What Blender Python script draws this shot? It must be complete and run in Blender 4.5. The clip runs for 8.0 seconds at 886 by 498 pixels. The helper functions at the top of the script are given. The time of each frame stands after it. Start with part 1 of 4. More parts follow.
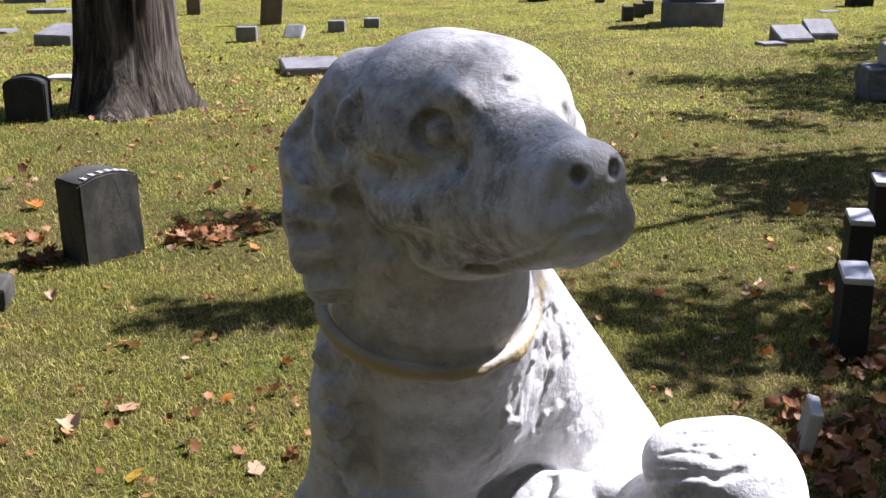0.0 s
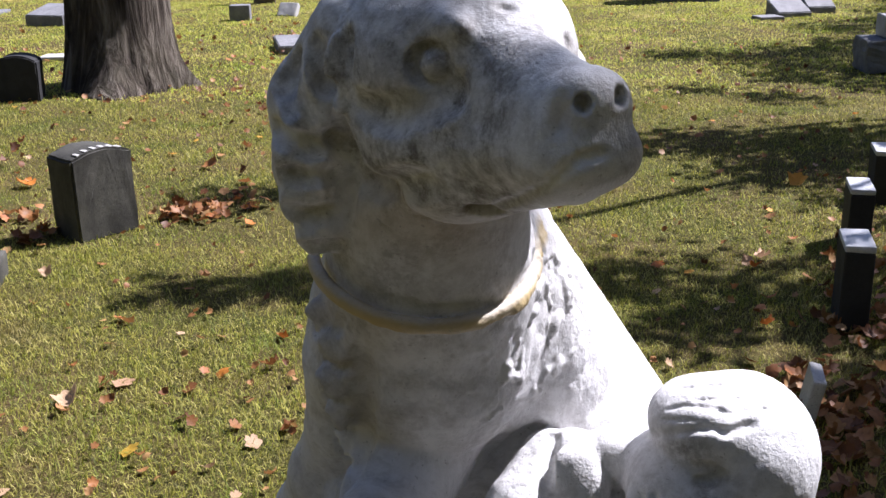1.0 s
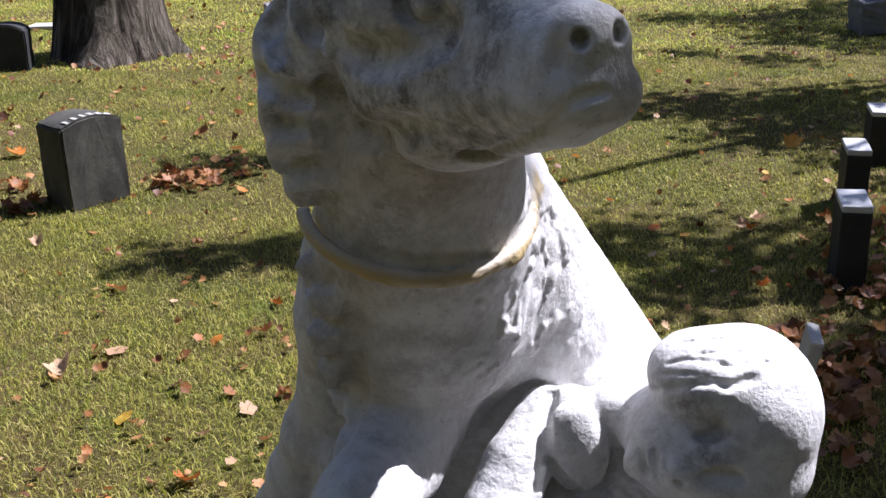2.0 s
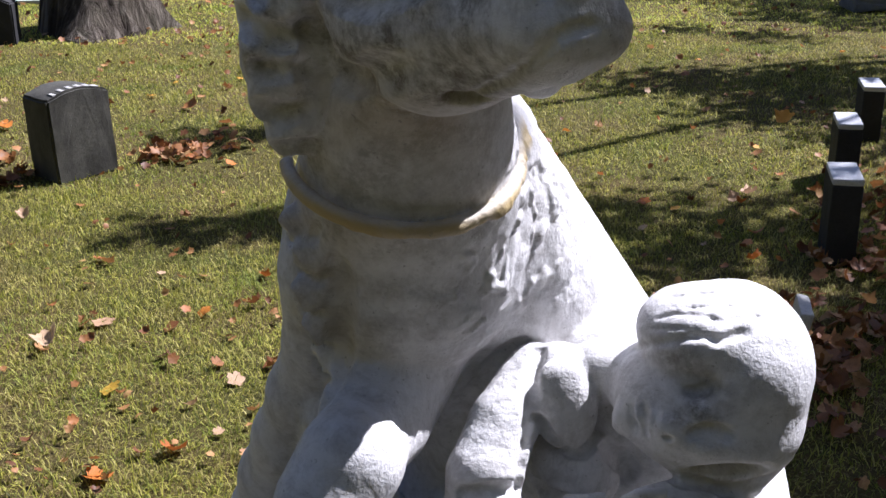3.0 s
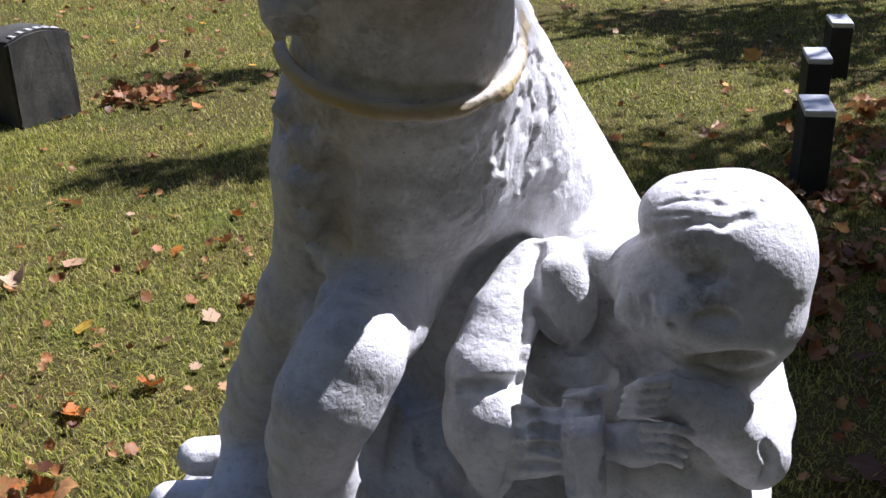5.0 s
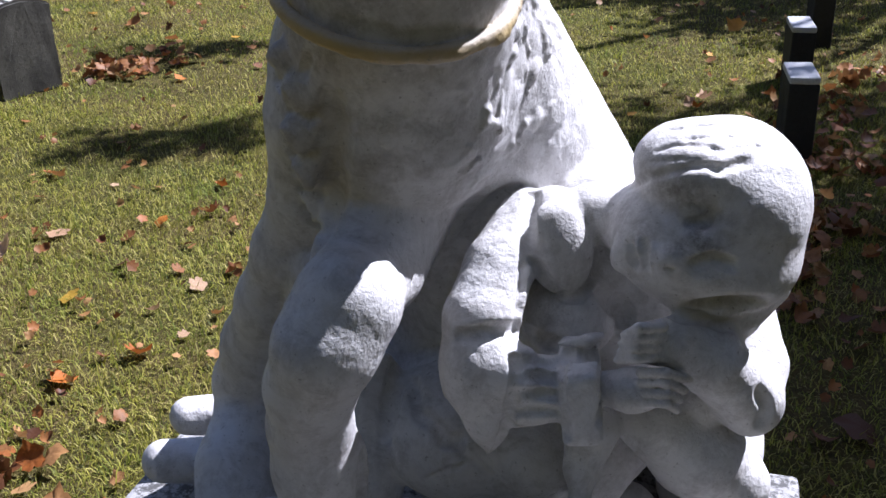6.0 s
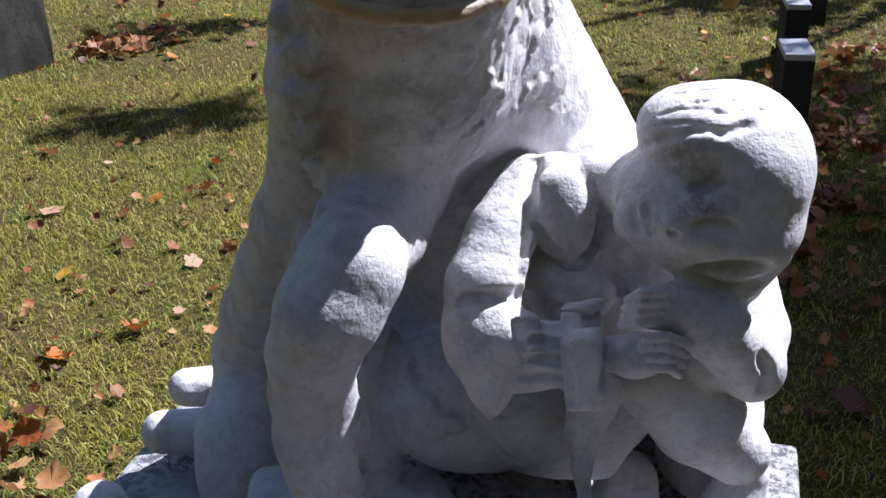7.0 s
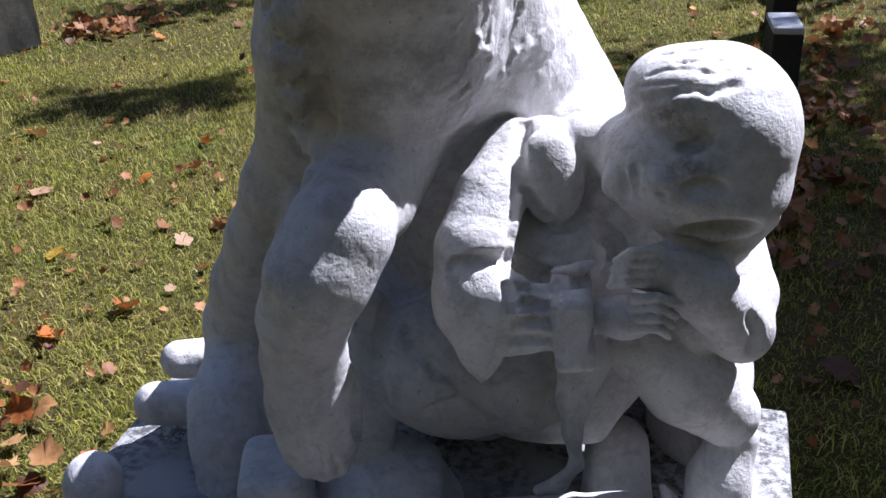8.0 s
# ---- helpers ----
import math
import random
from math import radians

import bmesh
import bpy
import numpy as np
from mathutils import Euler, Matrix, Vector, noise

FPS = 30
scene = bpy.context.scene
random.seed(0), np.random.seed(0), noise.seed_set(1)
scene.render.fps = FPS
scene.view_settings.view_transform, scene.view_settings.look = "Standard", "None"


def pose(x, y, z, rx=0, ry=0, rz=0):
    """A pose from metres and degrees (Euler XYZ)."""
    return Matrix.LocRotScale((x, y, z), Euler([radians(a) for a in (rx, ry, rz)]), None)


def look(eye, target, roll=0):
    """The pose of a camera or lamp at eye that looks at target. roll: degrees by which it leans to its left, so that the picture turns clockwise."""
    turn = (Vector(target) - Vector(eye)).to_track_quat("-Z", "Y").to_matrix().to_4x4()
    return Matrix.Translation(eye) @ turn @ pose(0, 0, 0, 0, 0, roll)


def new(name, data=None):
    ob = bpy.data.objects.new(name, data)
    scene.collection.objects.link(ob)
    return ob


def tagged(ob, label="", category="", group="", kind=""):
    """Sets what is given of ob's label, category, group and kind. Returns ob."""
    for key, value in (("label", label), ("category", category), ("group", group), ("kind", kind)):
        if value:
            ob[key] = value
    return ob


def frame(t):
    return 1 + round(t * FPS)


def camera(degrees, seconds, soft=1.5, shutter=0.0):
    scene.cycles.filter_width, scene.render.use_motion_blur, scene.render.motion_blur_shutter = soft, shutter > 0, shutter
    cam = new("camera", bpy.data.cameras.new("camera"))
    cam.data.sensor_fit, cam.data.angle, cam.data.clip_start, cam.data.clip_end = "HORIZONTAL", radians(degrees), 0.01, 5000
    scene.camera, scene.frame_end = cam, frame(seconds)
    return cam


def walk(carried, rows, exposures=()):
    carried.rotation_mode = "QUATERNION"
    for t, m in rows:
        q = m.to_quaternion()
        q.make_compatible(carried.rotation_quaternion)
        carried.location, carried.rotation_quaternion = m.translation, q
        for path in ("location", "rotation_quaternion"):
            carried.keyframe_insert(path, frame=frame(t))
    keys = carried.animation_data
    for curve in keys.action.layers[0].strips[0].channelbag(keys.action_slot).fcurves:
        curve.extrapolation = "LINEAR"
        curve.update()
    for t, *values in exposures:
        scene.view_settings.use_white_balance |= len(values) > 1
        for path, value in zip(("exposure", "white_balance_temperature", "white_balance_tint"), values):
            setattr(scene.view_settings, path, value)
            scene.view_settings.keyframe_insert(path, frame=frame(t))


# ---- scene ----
cam = camera(43.2, 8.0)
PATH = [
    (0, (0.077, -0.326, 1.788), (0.047, 1.589, 1.213), -0.1),
    (0.5, (0.079, -0.309, 1.769), (0.043, 1.604, 1.185), -0.3),
    (1, (0.076, -0.288, 1.738), (0.051, 1.617, 1.13), -0.6),
    (1.5, (0.075, -0.272, 1.723), (0.056, 1.624, 1.087), -1.0),
    (3, (0.081, -0.249, 1.673), (0.081, 1.626, 0.978), -0.8),
    (3.5, (0.065, -0.248, 1.651), (0.111, 1.622, 0.941), -0.8),
    (4, (0.053, -0.24, 1.626), (0.106, 1.618, 0.887), -1.2),
    (4.5, (0.044, -0.243, 1.611), (0.103, 1.609, 0.856), -0.6),
    (5, (0.04, -0.247, 1.595), (0.103, 1.598, 0.824), -0.9),
    (5.2, (0.037, -0.252, 1.589), (0.11, 1.587, 0.808), -1.0),
    (6.5, (0.016, -0.259, 1.551), (0.114, 1.562, 0.731), -0.8),
    (7, (0.011, -0.261, 1.544), (0.117, 1.552, 0.707), -0.8),
    (7.5, (0.009, -0.264, 1.532), (0.124, 1.542, 0.68), -0.9),
    (8, (0.012, -0.273, 1.525), (0.132, 1.526, 0.66), -1.2),
]
walk(cam, [(t, look(eye, target, roll)) for t, eye, target, roll in PATH], [(0, 1.31, 5800, 22), (3, 1.23, 5650, 22), (8, 1.08, 5500, 23)])

# ---------- light ----------
SUN_AZ = (0.875, 0.484)                     # horizontal direction towards the sun
SUN_EL = radians(51)
_sun_dir = Vector((SUN_AZ[0] * math.cos(SUN_EL), SUN_AZ[1] * math.cos(SUN_EL), math.sin(SUN_EL)))
sun_data = bpy.data.lights.new("sun", "SUN")
sun_data.energy, sun_data.angle, sun_data.color = 5.0, radians(0.55), (1.0, 0.955, 0.87)
sun = new("sun", sun_data)
sun.matrix_world = look(_sun_dir * 40, (0, 0, 0))
world = bpy.data.worlds.new("sky")
scene.world = world
world.use_nodes = True
_wn = world.node_tree
_sky = _wn.nodes.new("ShaderNodeTexSky")
_sky.sky_type, _sky.sun_disc = "NISHITA", False
_sky.sun_elevation, _sky.sun_rotation = SUN_EL, math.atan2(SUN_AZ[0], SUN_AZ[1])
_bg = _wn.nodes["Background"]
_bg.inputs["Strength"].default_value = 0.05
_wn.links.new(_sky.outputs[0], _bg.inputs["Color"])


# ---------- materials ----------
class Mat:
    """A small builder for node materials in object space."""

    def __init__(self, name, rough=0.8, spec=0.3):
        self.m = bpy.data.materials.new(name)
        self.m.use_nodes = True
        self.t = self.m.node_tree
        self.b = self.t.nodes["Principled BSDF"]
        self.b.inputs["Roughness"].default_value = rough
        self.b.inputs["Specular IOR Level"].default_value = spec
        self.co = self.t.nodes.new("ShaderNodeTexCoord").outputs["Object"]

    def link(self, a, b):
        self.t.links.new(a, b)

    def noise(self, scale, detail=4, rough=0.6, co=None, distort=0.0):
        n = self.t.nodes.new("ShaderNodeTexNoise")
        n.inputs["Scale"].default_value, n.inputs["Detail"].default_value = scale, detail
        n.inputs["Roughness"].default_value, n.inputs["Distortion"].default_value = rough, distort
        self.link(co or self.co, n.inputs["Vector"])
        return n.outputs["Fac"]

    def scaled(self, sx, sy, sz):
        n = self.t.nodes.new("ShaderNodeMapping")
        n.inputs["Scale"].default_value = (sx, sy, sz)
        self.link(self.co, n.inputs["Vector"])
        return n.outputs[0]

    def ramp(self, fac, stops):
        n = self.t.nodes.new("ShaderNodeValToRGB")
        e = n.color_ramp.elements
        while len(e) < len(stops):
            e.new(0.5)
        for i, (p, c) in enumerate(stops):
            e[i].position = p
            e[i].color = (*c, 1) if len(c) == 3 else c
        self.link(fac, n.inputs[0])
        return n.outputs[0]

    def grey(self, fac, lo, hi):
        return self.ramp(fac, [(lo, (0, 0, 0)), (hi, (1, 1, 1))])

    def mix(self, fac, a, b, mode="MIX"):
        n = self.t.nodes.new("ShaderNodeMix")
        n.data_type, n.blend_type = "RGBA", mode
        for sock, v in ((n.inputs[0], fac), (n.inputs[6], a), (n.inputs[7], b)):
            if isinstance(v, (int, float)):
                sock.default_value = v
            elif isinstance(v, tuple):
                sock.default_value = (*v, 1)
            else:
                self.link(v, sock)
        return n.outputs[2]

    def times(self, a, b):
        n = self.t.nodes.new("ShaderNodeMath")
        n.operation = "MULTIPLY"
        for sock, v in ((n.inputs[0], a), (n.inputs[1], b)):
            if isinstance(v, (int, float)):
                sock.default_value = v
            else:
                self.link(v, sock)
        return n.outputs[0]

    def attr(self, name):
        n = self.t.nodes.new("ShaderNodeAttribute")
        n.attribute_name = name
        return n.outputs["Fac"]

    def island(self):
        return self.t.nodes.new("ShaderNodeNewGeometry").outputs["Random Per Island"]

    def rand(self):
        return self.t.nodes.new("ShaderNodeObjectInfo").outputs["Random"]

    def bump(self, fac, strength=0.4, dist=0.01, after=None):
        n = self.t.nodes.new("ShaderNodeBump")
        n.inputs["Strength"].default_value, n.inputs["Distance"].default_value = strength, dist
        self.link(fac, n.inputs["Height"])
        if after:
            self.link(after, n.inputs["Normal"])
        return n.outputs[0]

    def done(self, colour, normal=None):
        if isinstance(colour, tuple):
            self.b.inputs["Base Color"].default_value = (*colour, 1)
        else:
            self.link(colour, self.b.inputs["Base Color"])
        if normal:
            self.link(normal, self.b.inputs["Normal"])
        return self.m


def marble_material():
    m = Mat("weathered_marble", 0.62, 0.35)
    c = m.mix(m.grey(m.noise(5, 5, 0.6, distort=0.6), 0.35, 0.68), (0.75, 0.747, 0.75), (0.63, 0.63, 0.64))
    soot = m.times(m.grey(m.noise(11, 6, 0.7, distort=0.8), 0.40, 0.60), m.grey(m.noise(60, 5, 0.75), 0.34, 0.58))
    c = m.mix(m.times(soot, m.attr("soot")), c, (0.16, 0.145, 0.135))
    c = m.mix(m.times(m.grey(m.noise(26, 6, 0.75, distort=0.5), 0.48, 0.66), 0.42), c, (0.24, 0.23, 0.228))
    c = m.mix(m.times(m.grey(m.noise(7, 4, 0.6), 0.3, 0.6), m.attr("tan")), c, (0.47, 0.38, 0.25))
    c = m.mix(m.attr("band"), c, (0.48, 0.36, 0.15))
    c = m.mix(m.times(m.grey(m.noise(140, 2, 0.6), 0.66, 0.74), 0.55), c, (0.22, 0.21, 0.2))
    b = m.bump(m.noise(230, 3, 0.65), 0.34, 0.003)
    b = m.bump(m.noise(34, 6, 0.65), 0.42, 0.008, b)
    return m.done(c, b)


def slab_material():
    m = Mat("marble_slab", 0.7, 0.3)
    c = m.mix(m.grey(m.noise(6, 5, 0.6), 0.35, 0.7), (0.40, 0.40, 0.40), (0.28, 0.28, 0.28))
    lichen = m.times(m.grey(m.noise(60, 5, 0.75), 0.46, 0.56), m.grey(m.noise(6, 3, 0.6), 0.34, 0.52))
    c = m.mix(lichen, c, (0.08, 0.08, 0.078))
    return m.done(c, m.bump(m.noise(120, 4, 0.7), 0.3, 0.004))


def stone_material(name, light, dark, speck=(0.05, 0.05, 0.05), rough=0.75):
    m = Mat(name, rough, 0.3)
    c = m.mix(m.grey(m.noise(4, 5, 0.65), 0.35, 0.7), light, dark)
    c = m.mix(m.times(m.grey(m.noise(150, 3, 0.6), 0.55, 0.66), 0.6), c, speck)
    c = m.mix(m.times(m.grey(m.noise(14, 6, 0.7, m.scaled(1, 1, 0.35)), 0.5, 0.7), 0.6), c, dark)
    return m.done(c, m.bump(m.noise(70, 5, 0.7), 0.35, 0.006))


def bark_material():
    m = Mat("bark", 0.92, 0.12)
    ridge = m.noise(7, 7, 0.68, m.scaled(1, 1, 0.14), 0.9)
    c = m.ramp(ridge, [(0.38, (0.020, 0.016, 0.013)), (0.51, (0.080, 0.065, 0.052)), (0.65, (0.23, 0.20, 0.165))])
    c = m.mix(m.times(m.grey(m.noise(2.2, 4, 0.6), 0.5, 0.7), 0.4), c, (0.13, 0.12, 0.085))
    return m.done(c, m.bump(m.noise(50, 5, 0.7), 0.5, 0.015, m.bump(ridge, 1.0, 0.12)))


def soil_material():
    m = Mat("turf_soil", 0.95, 0.1)
    c = m.mix(m.grey(m.noise(1.1, 5, 0.6), 0.38, 0.64), (0.070, 0.072, 0.014), (0.115, 0.080, 0.032))
    c = m.mix(m.times(m.grey(m.noise(26, 5, 0.7), 0.45, 0.65), 0.7), c, (0.04, 0.035, 0.018))
    c = m.mix(m.times(m.grey(m.noise(90, 4, 0.7), 0.55, 0.66), 0.7), c, (0.36, 0.30, 0.12))
    return m.done(c, m.bump(m.noise(60, 5, 0.75), 0.8, 0.03))


def grass_material(name, gain, spread, dry_lo, dry_hi):
    m = Mat(name, 0.6, 0.3)
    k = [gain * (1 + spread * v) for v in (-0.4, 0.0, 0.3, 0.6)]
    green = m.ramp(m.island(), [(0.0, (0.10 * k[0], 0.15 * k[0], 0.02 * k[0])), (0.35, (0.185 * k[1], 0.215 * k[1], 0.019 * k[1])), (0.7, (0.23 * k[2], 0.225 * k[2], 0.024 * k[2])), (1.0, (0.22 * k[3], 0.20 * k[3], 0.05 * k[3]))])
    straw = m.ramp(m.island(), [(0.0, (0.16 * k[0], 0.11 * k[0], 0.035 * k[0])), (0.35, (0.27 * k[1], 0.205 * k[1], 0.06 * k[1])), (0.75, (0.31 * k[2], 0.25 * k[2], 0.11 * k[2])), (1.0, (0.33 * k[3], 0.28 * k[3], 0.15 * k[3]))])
    dry = m.grey(m.noise(0.9, 5, 0.65, distort=0.4), dry_lo, dry_hi)
    tuft = m.grey(m.noise(7, 4, 0.6), 0.3, 0.7)
    c = m.mix(dry, green, straw)
    c = m.mix(m.times(tuft, 0.30), c, straw)
    thatch = m.grey(m.noise(3.2, 6, 0.7, distort=0.6), 0.50, 0.66)
    c = m.mix(m.times(thatch, 0.42), c, (0.120, 0.078, 0.036))
    c = m.mix(m.times(m.grey(m.noise(2.1, 4, 0.6), 0.52, 0.66), 0.55), c, (0.115 * k[1], 0.175 * k[1], 0.014 * k[1]))
    tr = m.t.nodes.new("ShaderNodeBsdfTranslucent")
    mixer = m.t.nodes.new("ShaderNodeMixShader")
    mixer.inputs[0].default_value = 0.4
    m.done(c)
    m.link(c, tr.inputs["Color"])
    m.link(m.b.outputs[0], mixer.inputs[1])
    m.link(tr.outputs[0], mixer.inputs[2])
    m.link(mixer.outputs[0], m.t.nodes["Material Output"].inputs["Surface"])
    return m.m


def leaf_material(name, stops, use_island):
    m = Mat(name, 0.55, 0.35)
    c = m.ramp(m.island() if use_island else m.rand(), stops)
    c = m.mix(m.times(m.grey(m.noise(40, 4, 0.7), 0.45, 0.7), 0.5), c, (0.07, 0.03, 0.012))
    tr = m.t.nodes.new("ShaderNodeBsdfTranslucent")
    mixer = m.t.nodes.new("ShaderNodeMixShader")
    mixer.inputs[0].default_value = 0.25
    m.done(c, m.bump(m.noise(90, 3, 0.6), 0.3, 0.004))
    m.link(c, tr.inputs["Color"])
    m.link(m.b.outputs[0], mixer.inputs[1])
    m.link(tr.outputs[0], mixer.inputs[2])
    m.link(mixer.outputs[0], m.t.nodes["Material Output"].inputs["Surface"])
    return m.m


DRY = [(0.0, (0.09, 0.035, 0.015)), (0.3, (0.21, 0.08, 0.025)), (0.55, (0.34, 0.15, 0.045)), (0.8, (0.46, 0.27, 0.11)), (1.0, (0.36, 0.11, 0.02))]
MARBLE, SLAB = marble_material(), slab_material()
GRANITE = stone_material("grey_granite", (0.24, 0.24, 0.25), (0.13, 0.13, 0.137))
PALE = stone_material("pale_stone", (0.50, 0.49, 0.475), (0.34, 0.33, 0.315), (0.2, 0.2, 0.19))
SLATE = stone_material("dark_slate", (0.032, 0.032, 0.034), (0.015, 0.015, 0.016), (0.015, 0.015, 0.015))
MOSSY = stone_material("stained_stone", (0.085, 0.082, 0.068), (0.026, 0.025, 0.022), (0.02, 0.02, 0.018))
BROWN = stone_material("brown_sandstone", (0.19, 0.145, 0.095), (0.10, 0.075, 0.05))
LIT_TOP_STONE = stone_material("lit_top_stone", (0.52, 0.53, 0.56), (0.40, 0.41, 0.435), (0.3, 0.3, 0.31), 0.5)
SKY_SCREEN = stone_material("sky_screen_foliage", (0.075, 0.075, 0.028), (0.03, 0.036, 0.014), (0.02, 0.02, 0.01), 0.9)
BARK, SOIL = bark_material(), soil_material()
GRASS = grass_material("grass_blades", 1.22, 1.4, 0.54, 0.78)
# same grass with doubled colour, so the far lawn looks sunlit
GRASS_FAR_LIT = grass_material("far_lit_grass_blades", 2.4, 0.2, 0.52, 0.80)
LITTER = leaf_material("dry_leaf_litter", DRY, True)
DRYLEAF = leaf_material("dry_leaf", DRY, False)
YELLOWLEAF = leaf_material("yellow_leaf", [(0, (0.62, 0.40, 0.05)), (1, (0.70, 0.33, 0.035))], False)
ORANGELEAF = leaf_material("orange_leaf", [(0, (0.50, 0.15, 0.025)), (1, (0.60, 0.24, 0.03))], False)
TANLEAF = leaf_material("tan_leaf", [(0, (0.50, 0.31, 0.18)), (1, (0.60, 0.42, 0.26))], False)
CROWNLEAF = leaf_material("tree_leaf", [(0, (0.05, 0.10, 0.02)), (0.6, (0.10, 0.14, 0.03)), (1, (0.28, 0.17, 0.03))], True)


# ---------- mesh helpers ----------
def link_mesh(name, bm, material, parent=None):
    me = bpy.data.meshes.new(name)
    bm.to_mesh(me)
    bm.free()
    me.materials.append(material)
    ob = new(name, me)
    if parent:
        ob.parent = parent
    return ob


def part(name, bm, material, parent, label=""):
    return tagged(link_mesh(name, bm, material, parent), label)


def smooth(ob):
    ob.data.polygons.foreach_set("use_smooth", [True] * len(ob.data.polygons))
    return ob


def raw_mesh(name, verts, faces, material, sizes=4):
    """A mesh from numpy arrays: verts (n,3), faces (m,k)."""
    me = bpy.data.meshes.new(name)
    n, k = faces.shape
    me.vertices.add(len(verts))
    me.vertices.foreach_set("co", np.ascontiguousarray(verts, dtype=np.float32).ravel())
    me.loops.add(n * k)
    me.loops.foreach_set("vertex_index", np.ascontiguousarray(faces, dtype=np.int32).ravel())
    me.polygons.add(n)
    me.polygons.foreach_set("loop_start", np.arange(0, n * k, k, dtype=np.int32))
    me.update(calc_edges=True)
    me.validate()
    me.materials.append(material)
    return me


def box(bm, sx, sy, sz, at=(0, 0, 0), bevel=0.01, segments=2, rot=0.0, cuts=0, rough=0.0):
    """Adds a bevelled block to bm, sitting with its base centre at `at`."""
    one = bmesh.new()
    bmesh.ops.create_cube(one, size=1)
    bmesh.ops.scale(one, vec=(sx, sy, sz), verts=one.verts)
    bmesh.ops.translate(one, vec=(0, 0, sz / 2), verts=one.verts)
    if bevel:
        bmesh.ops.bevel(one, geom=list(one.edges), offset=bevel, segments=segments, affect="EDGES", profile=0.6)
    if cuts:
        bmesh.ops.subdivide_edges(one, edges=[e for e in one.edges if e.calc_length() > 0.03], cuts=cuts, use_grid_fill=True)
    if rough:
        for v in one.verts:
            v.co += (noise.noise_vector(v.co * 9 + Vector(at)) + 0.5 * noise.noise_vector(v.co * 25 + Vector(at))) * rough
    bmesh.ops.transform(one, matrix=Matrix.Translation(at) @ Matrix.Rotation(rot, 4, "Z"), verts=one.verts)
    me = bpy.data.meshes.new("block")
    one.to_mesh(me)
    one.free()
    bm.from_mesh(me)
    bpy.data.meshes.remove(me)


# ---------- ground ----------
def ground_height(x, y):
    return 0.018 * np.sin(x * 0.9 + 1.3) * np.sin(y * 0.7) + 0.009 * np.sin(x * 2.3 + y * 1.7)


def build_ground():
    xs = np.concatenate([np.linspace(-400, -12, 12), np.linspace(-10, 12, 111), np.linspace(14, 400, 12)])
    ys = np.concatenate([np.linspace(-400, -6, 10), np.linspace(-4, 26, 151), np.linspace(30, 600, 12)])
    X, Y = np.meshgrid(xs, ys, indexing="ij")
    near = np.exp(-((X / 40) ** 2 + ((Y - 10) / 40) ** 2))
    Z = ground_height(X, Y) * near
    v = np.stack([X, Y, Z], -1).reshape(-1, 3)
    i = np.arange(len(xs) * len(ys)).reshape(len(xs), len(ys))
    f = np.stack([i[:-1, :-1], i[1:, :-1], i[1:, 1:], i[:-1, 1:]], -1).reshape(-1, 4)
    me = raw_mesh("ground", v, f, SOIL)
    ob = new("ground", me)
    smooth(ob)
    return tagged(ob, "cemetery lawn of green and straw turf", "lawn", kind="structure")


ground = build_ground()


def build_grass(name, y0, y1, density, length, width, seed, material):
    """Grass blades over a widening stretch of the lawn, each three triangles."""
    r = np.random.default_rng(seed)
    area_x = 0.47 * y1 + 0.9
    n = int(density * 2 * area_x * (y1 - y0))
    x, y = r.uniform(-area_x, area_x, n), r.uniform(y0, y1, n)
    keep = np.abs(x) < 0.47 * y + 0.8
    thin = 0.5 + 0.5 * np.sin(x * 3.1 + 2 * np.sin(y * 1.3)) * np.sin(y * 2.7 + 1.5 * np.sin(x * 1.9))
    keep &= r.uniform(0, 1, n) < 0.30 + 0.70 * thin
    x, y = x[keep], y[keep]
    n = len(x)
    z = ground_height(x, y) - 0.004
    a = r.uniform(0, 2 * np.pi, n)
    ln = length * r.lognormal(0, 0.35, n)
    w = width * r.uniform(0.6, 1.3, n)
    lean = r.uniform(0.4, 1.5, n)
    d = np.stack([np.cos(a), np.sin(a)], 1)
    s = np.stack([-np.sin(a), np.cos(a)], 1)
    v = np.zeros((n, 5, 3))
    base = np.stack([x, y], 1)
    mid = base + d * (ln * 0.45 * np.sin(lean * 0.6))[:, None]
    tip = base + d * (ln * np.sin(lean))[:, None]
    v[:, 0, :2], v[:, 1, :2] = base - s * w[:, None] / 2, base + s * w[:, None] / 2
    v[:, 2, :2], v[:, 3, :2] = mid + s * w[:, None] * 0.4, mid - s * w[:, None] * 0.4
    v[:, 4, :2] = tip
    v[:, :2, 2] = z[:, None]
    v[:, 2:4, 2] = (z + ln * 0.5 * np.cos(lean * 0.6))[:, None]
    v[:, 4, 2] = z + ln * np.cos(lean) * 0.9 + 0.004
    o = (np.arange(n) * 5)[:, None]
    f = np.concatenate([o + [0, 1, 2], o + [0, 2, 3], o + [3, 2, 4]], 0)
    ob = new(name, raw_mesh(name, v.reshape(-1, 3), f, material))
    return tagged(ob, "short mown grass with dry straw-coloured patches", "grass", kind="stuff")


build_grass("lawn_grass", 1.3, 5.2, 12000, 0.030, 0.0034, 1, GRASS)
build_grass("lawn_grass", 5.2, 9.5, 4800, 0.030, 0.0050, 2, GRASS)
build_grass("lawn_grass", 9.5, 27.0, 1700, 0.030, 0.0095, 3, GRASS_FAR_LIT)


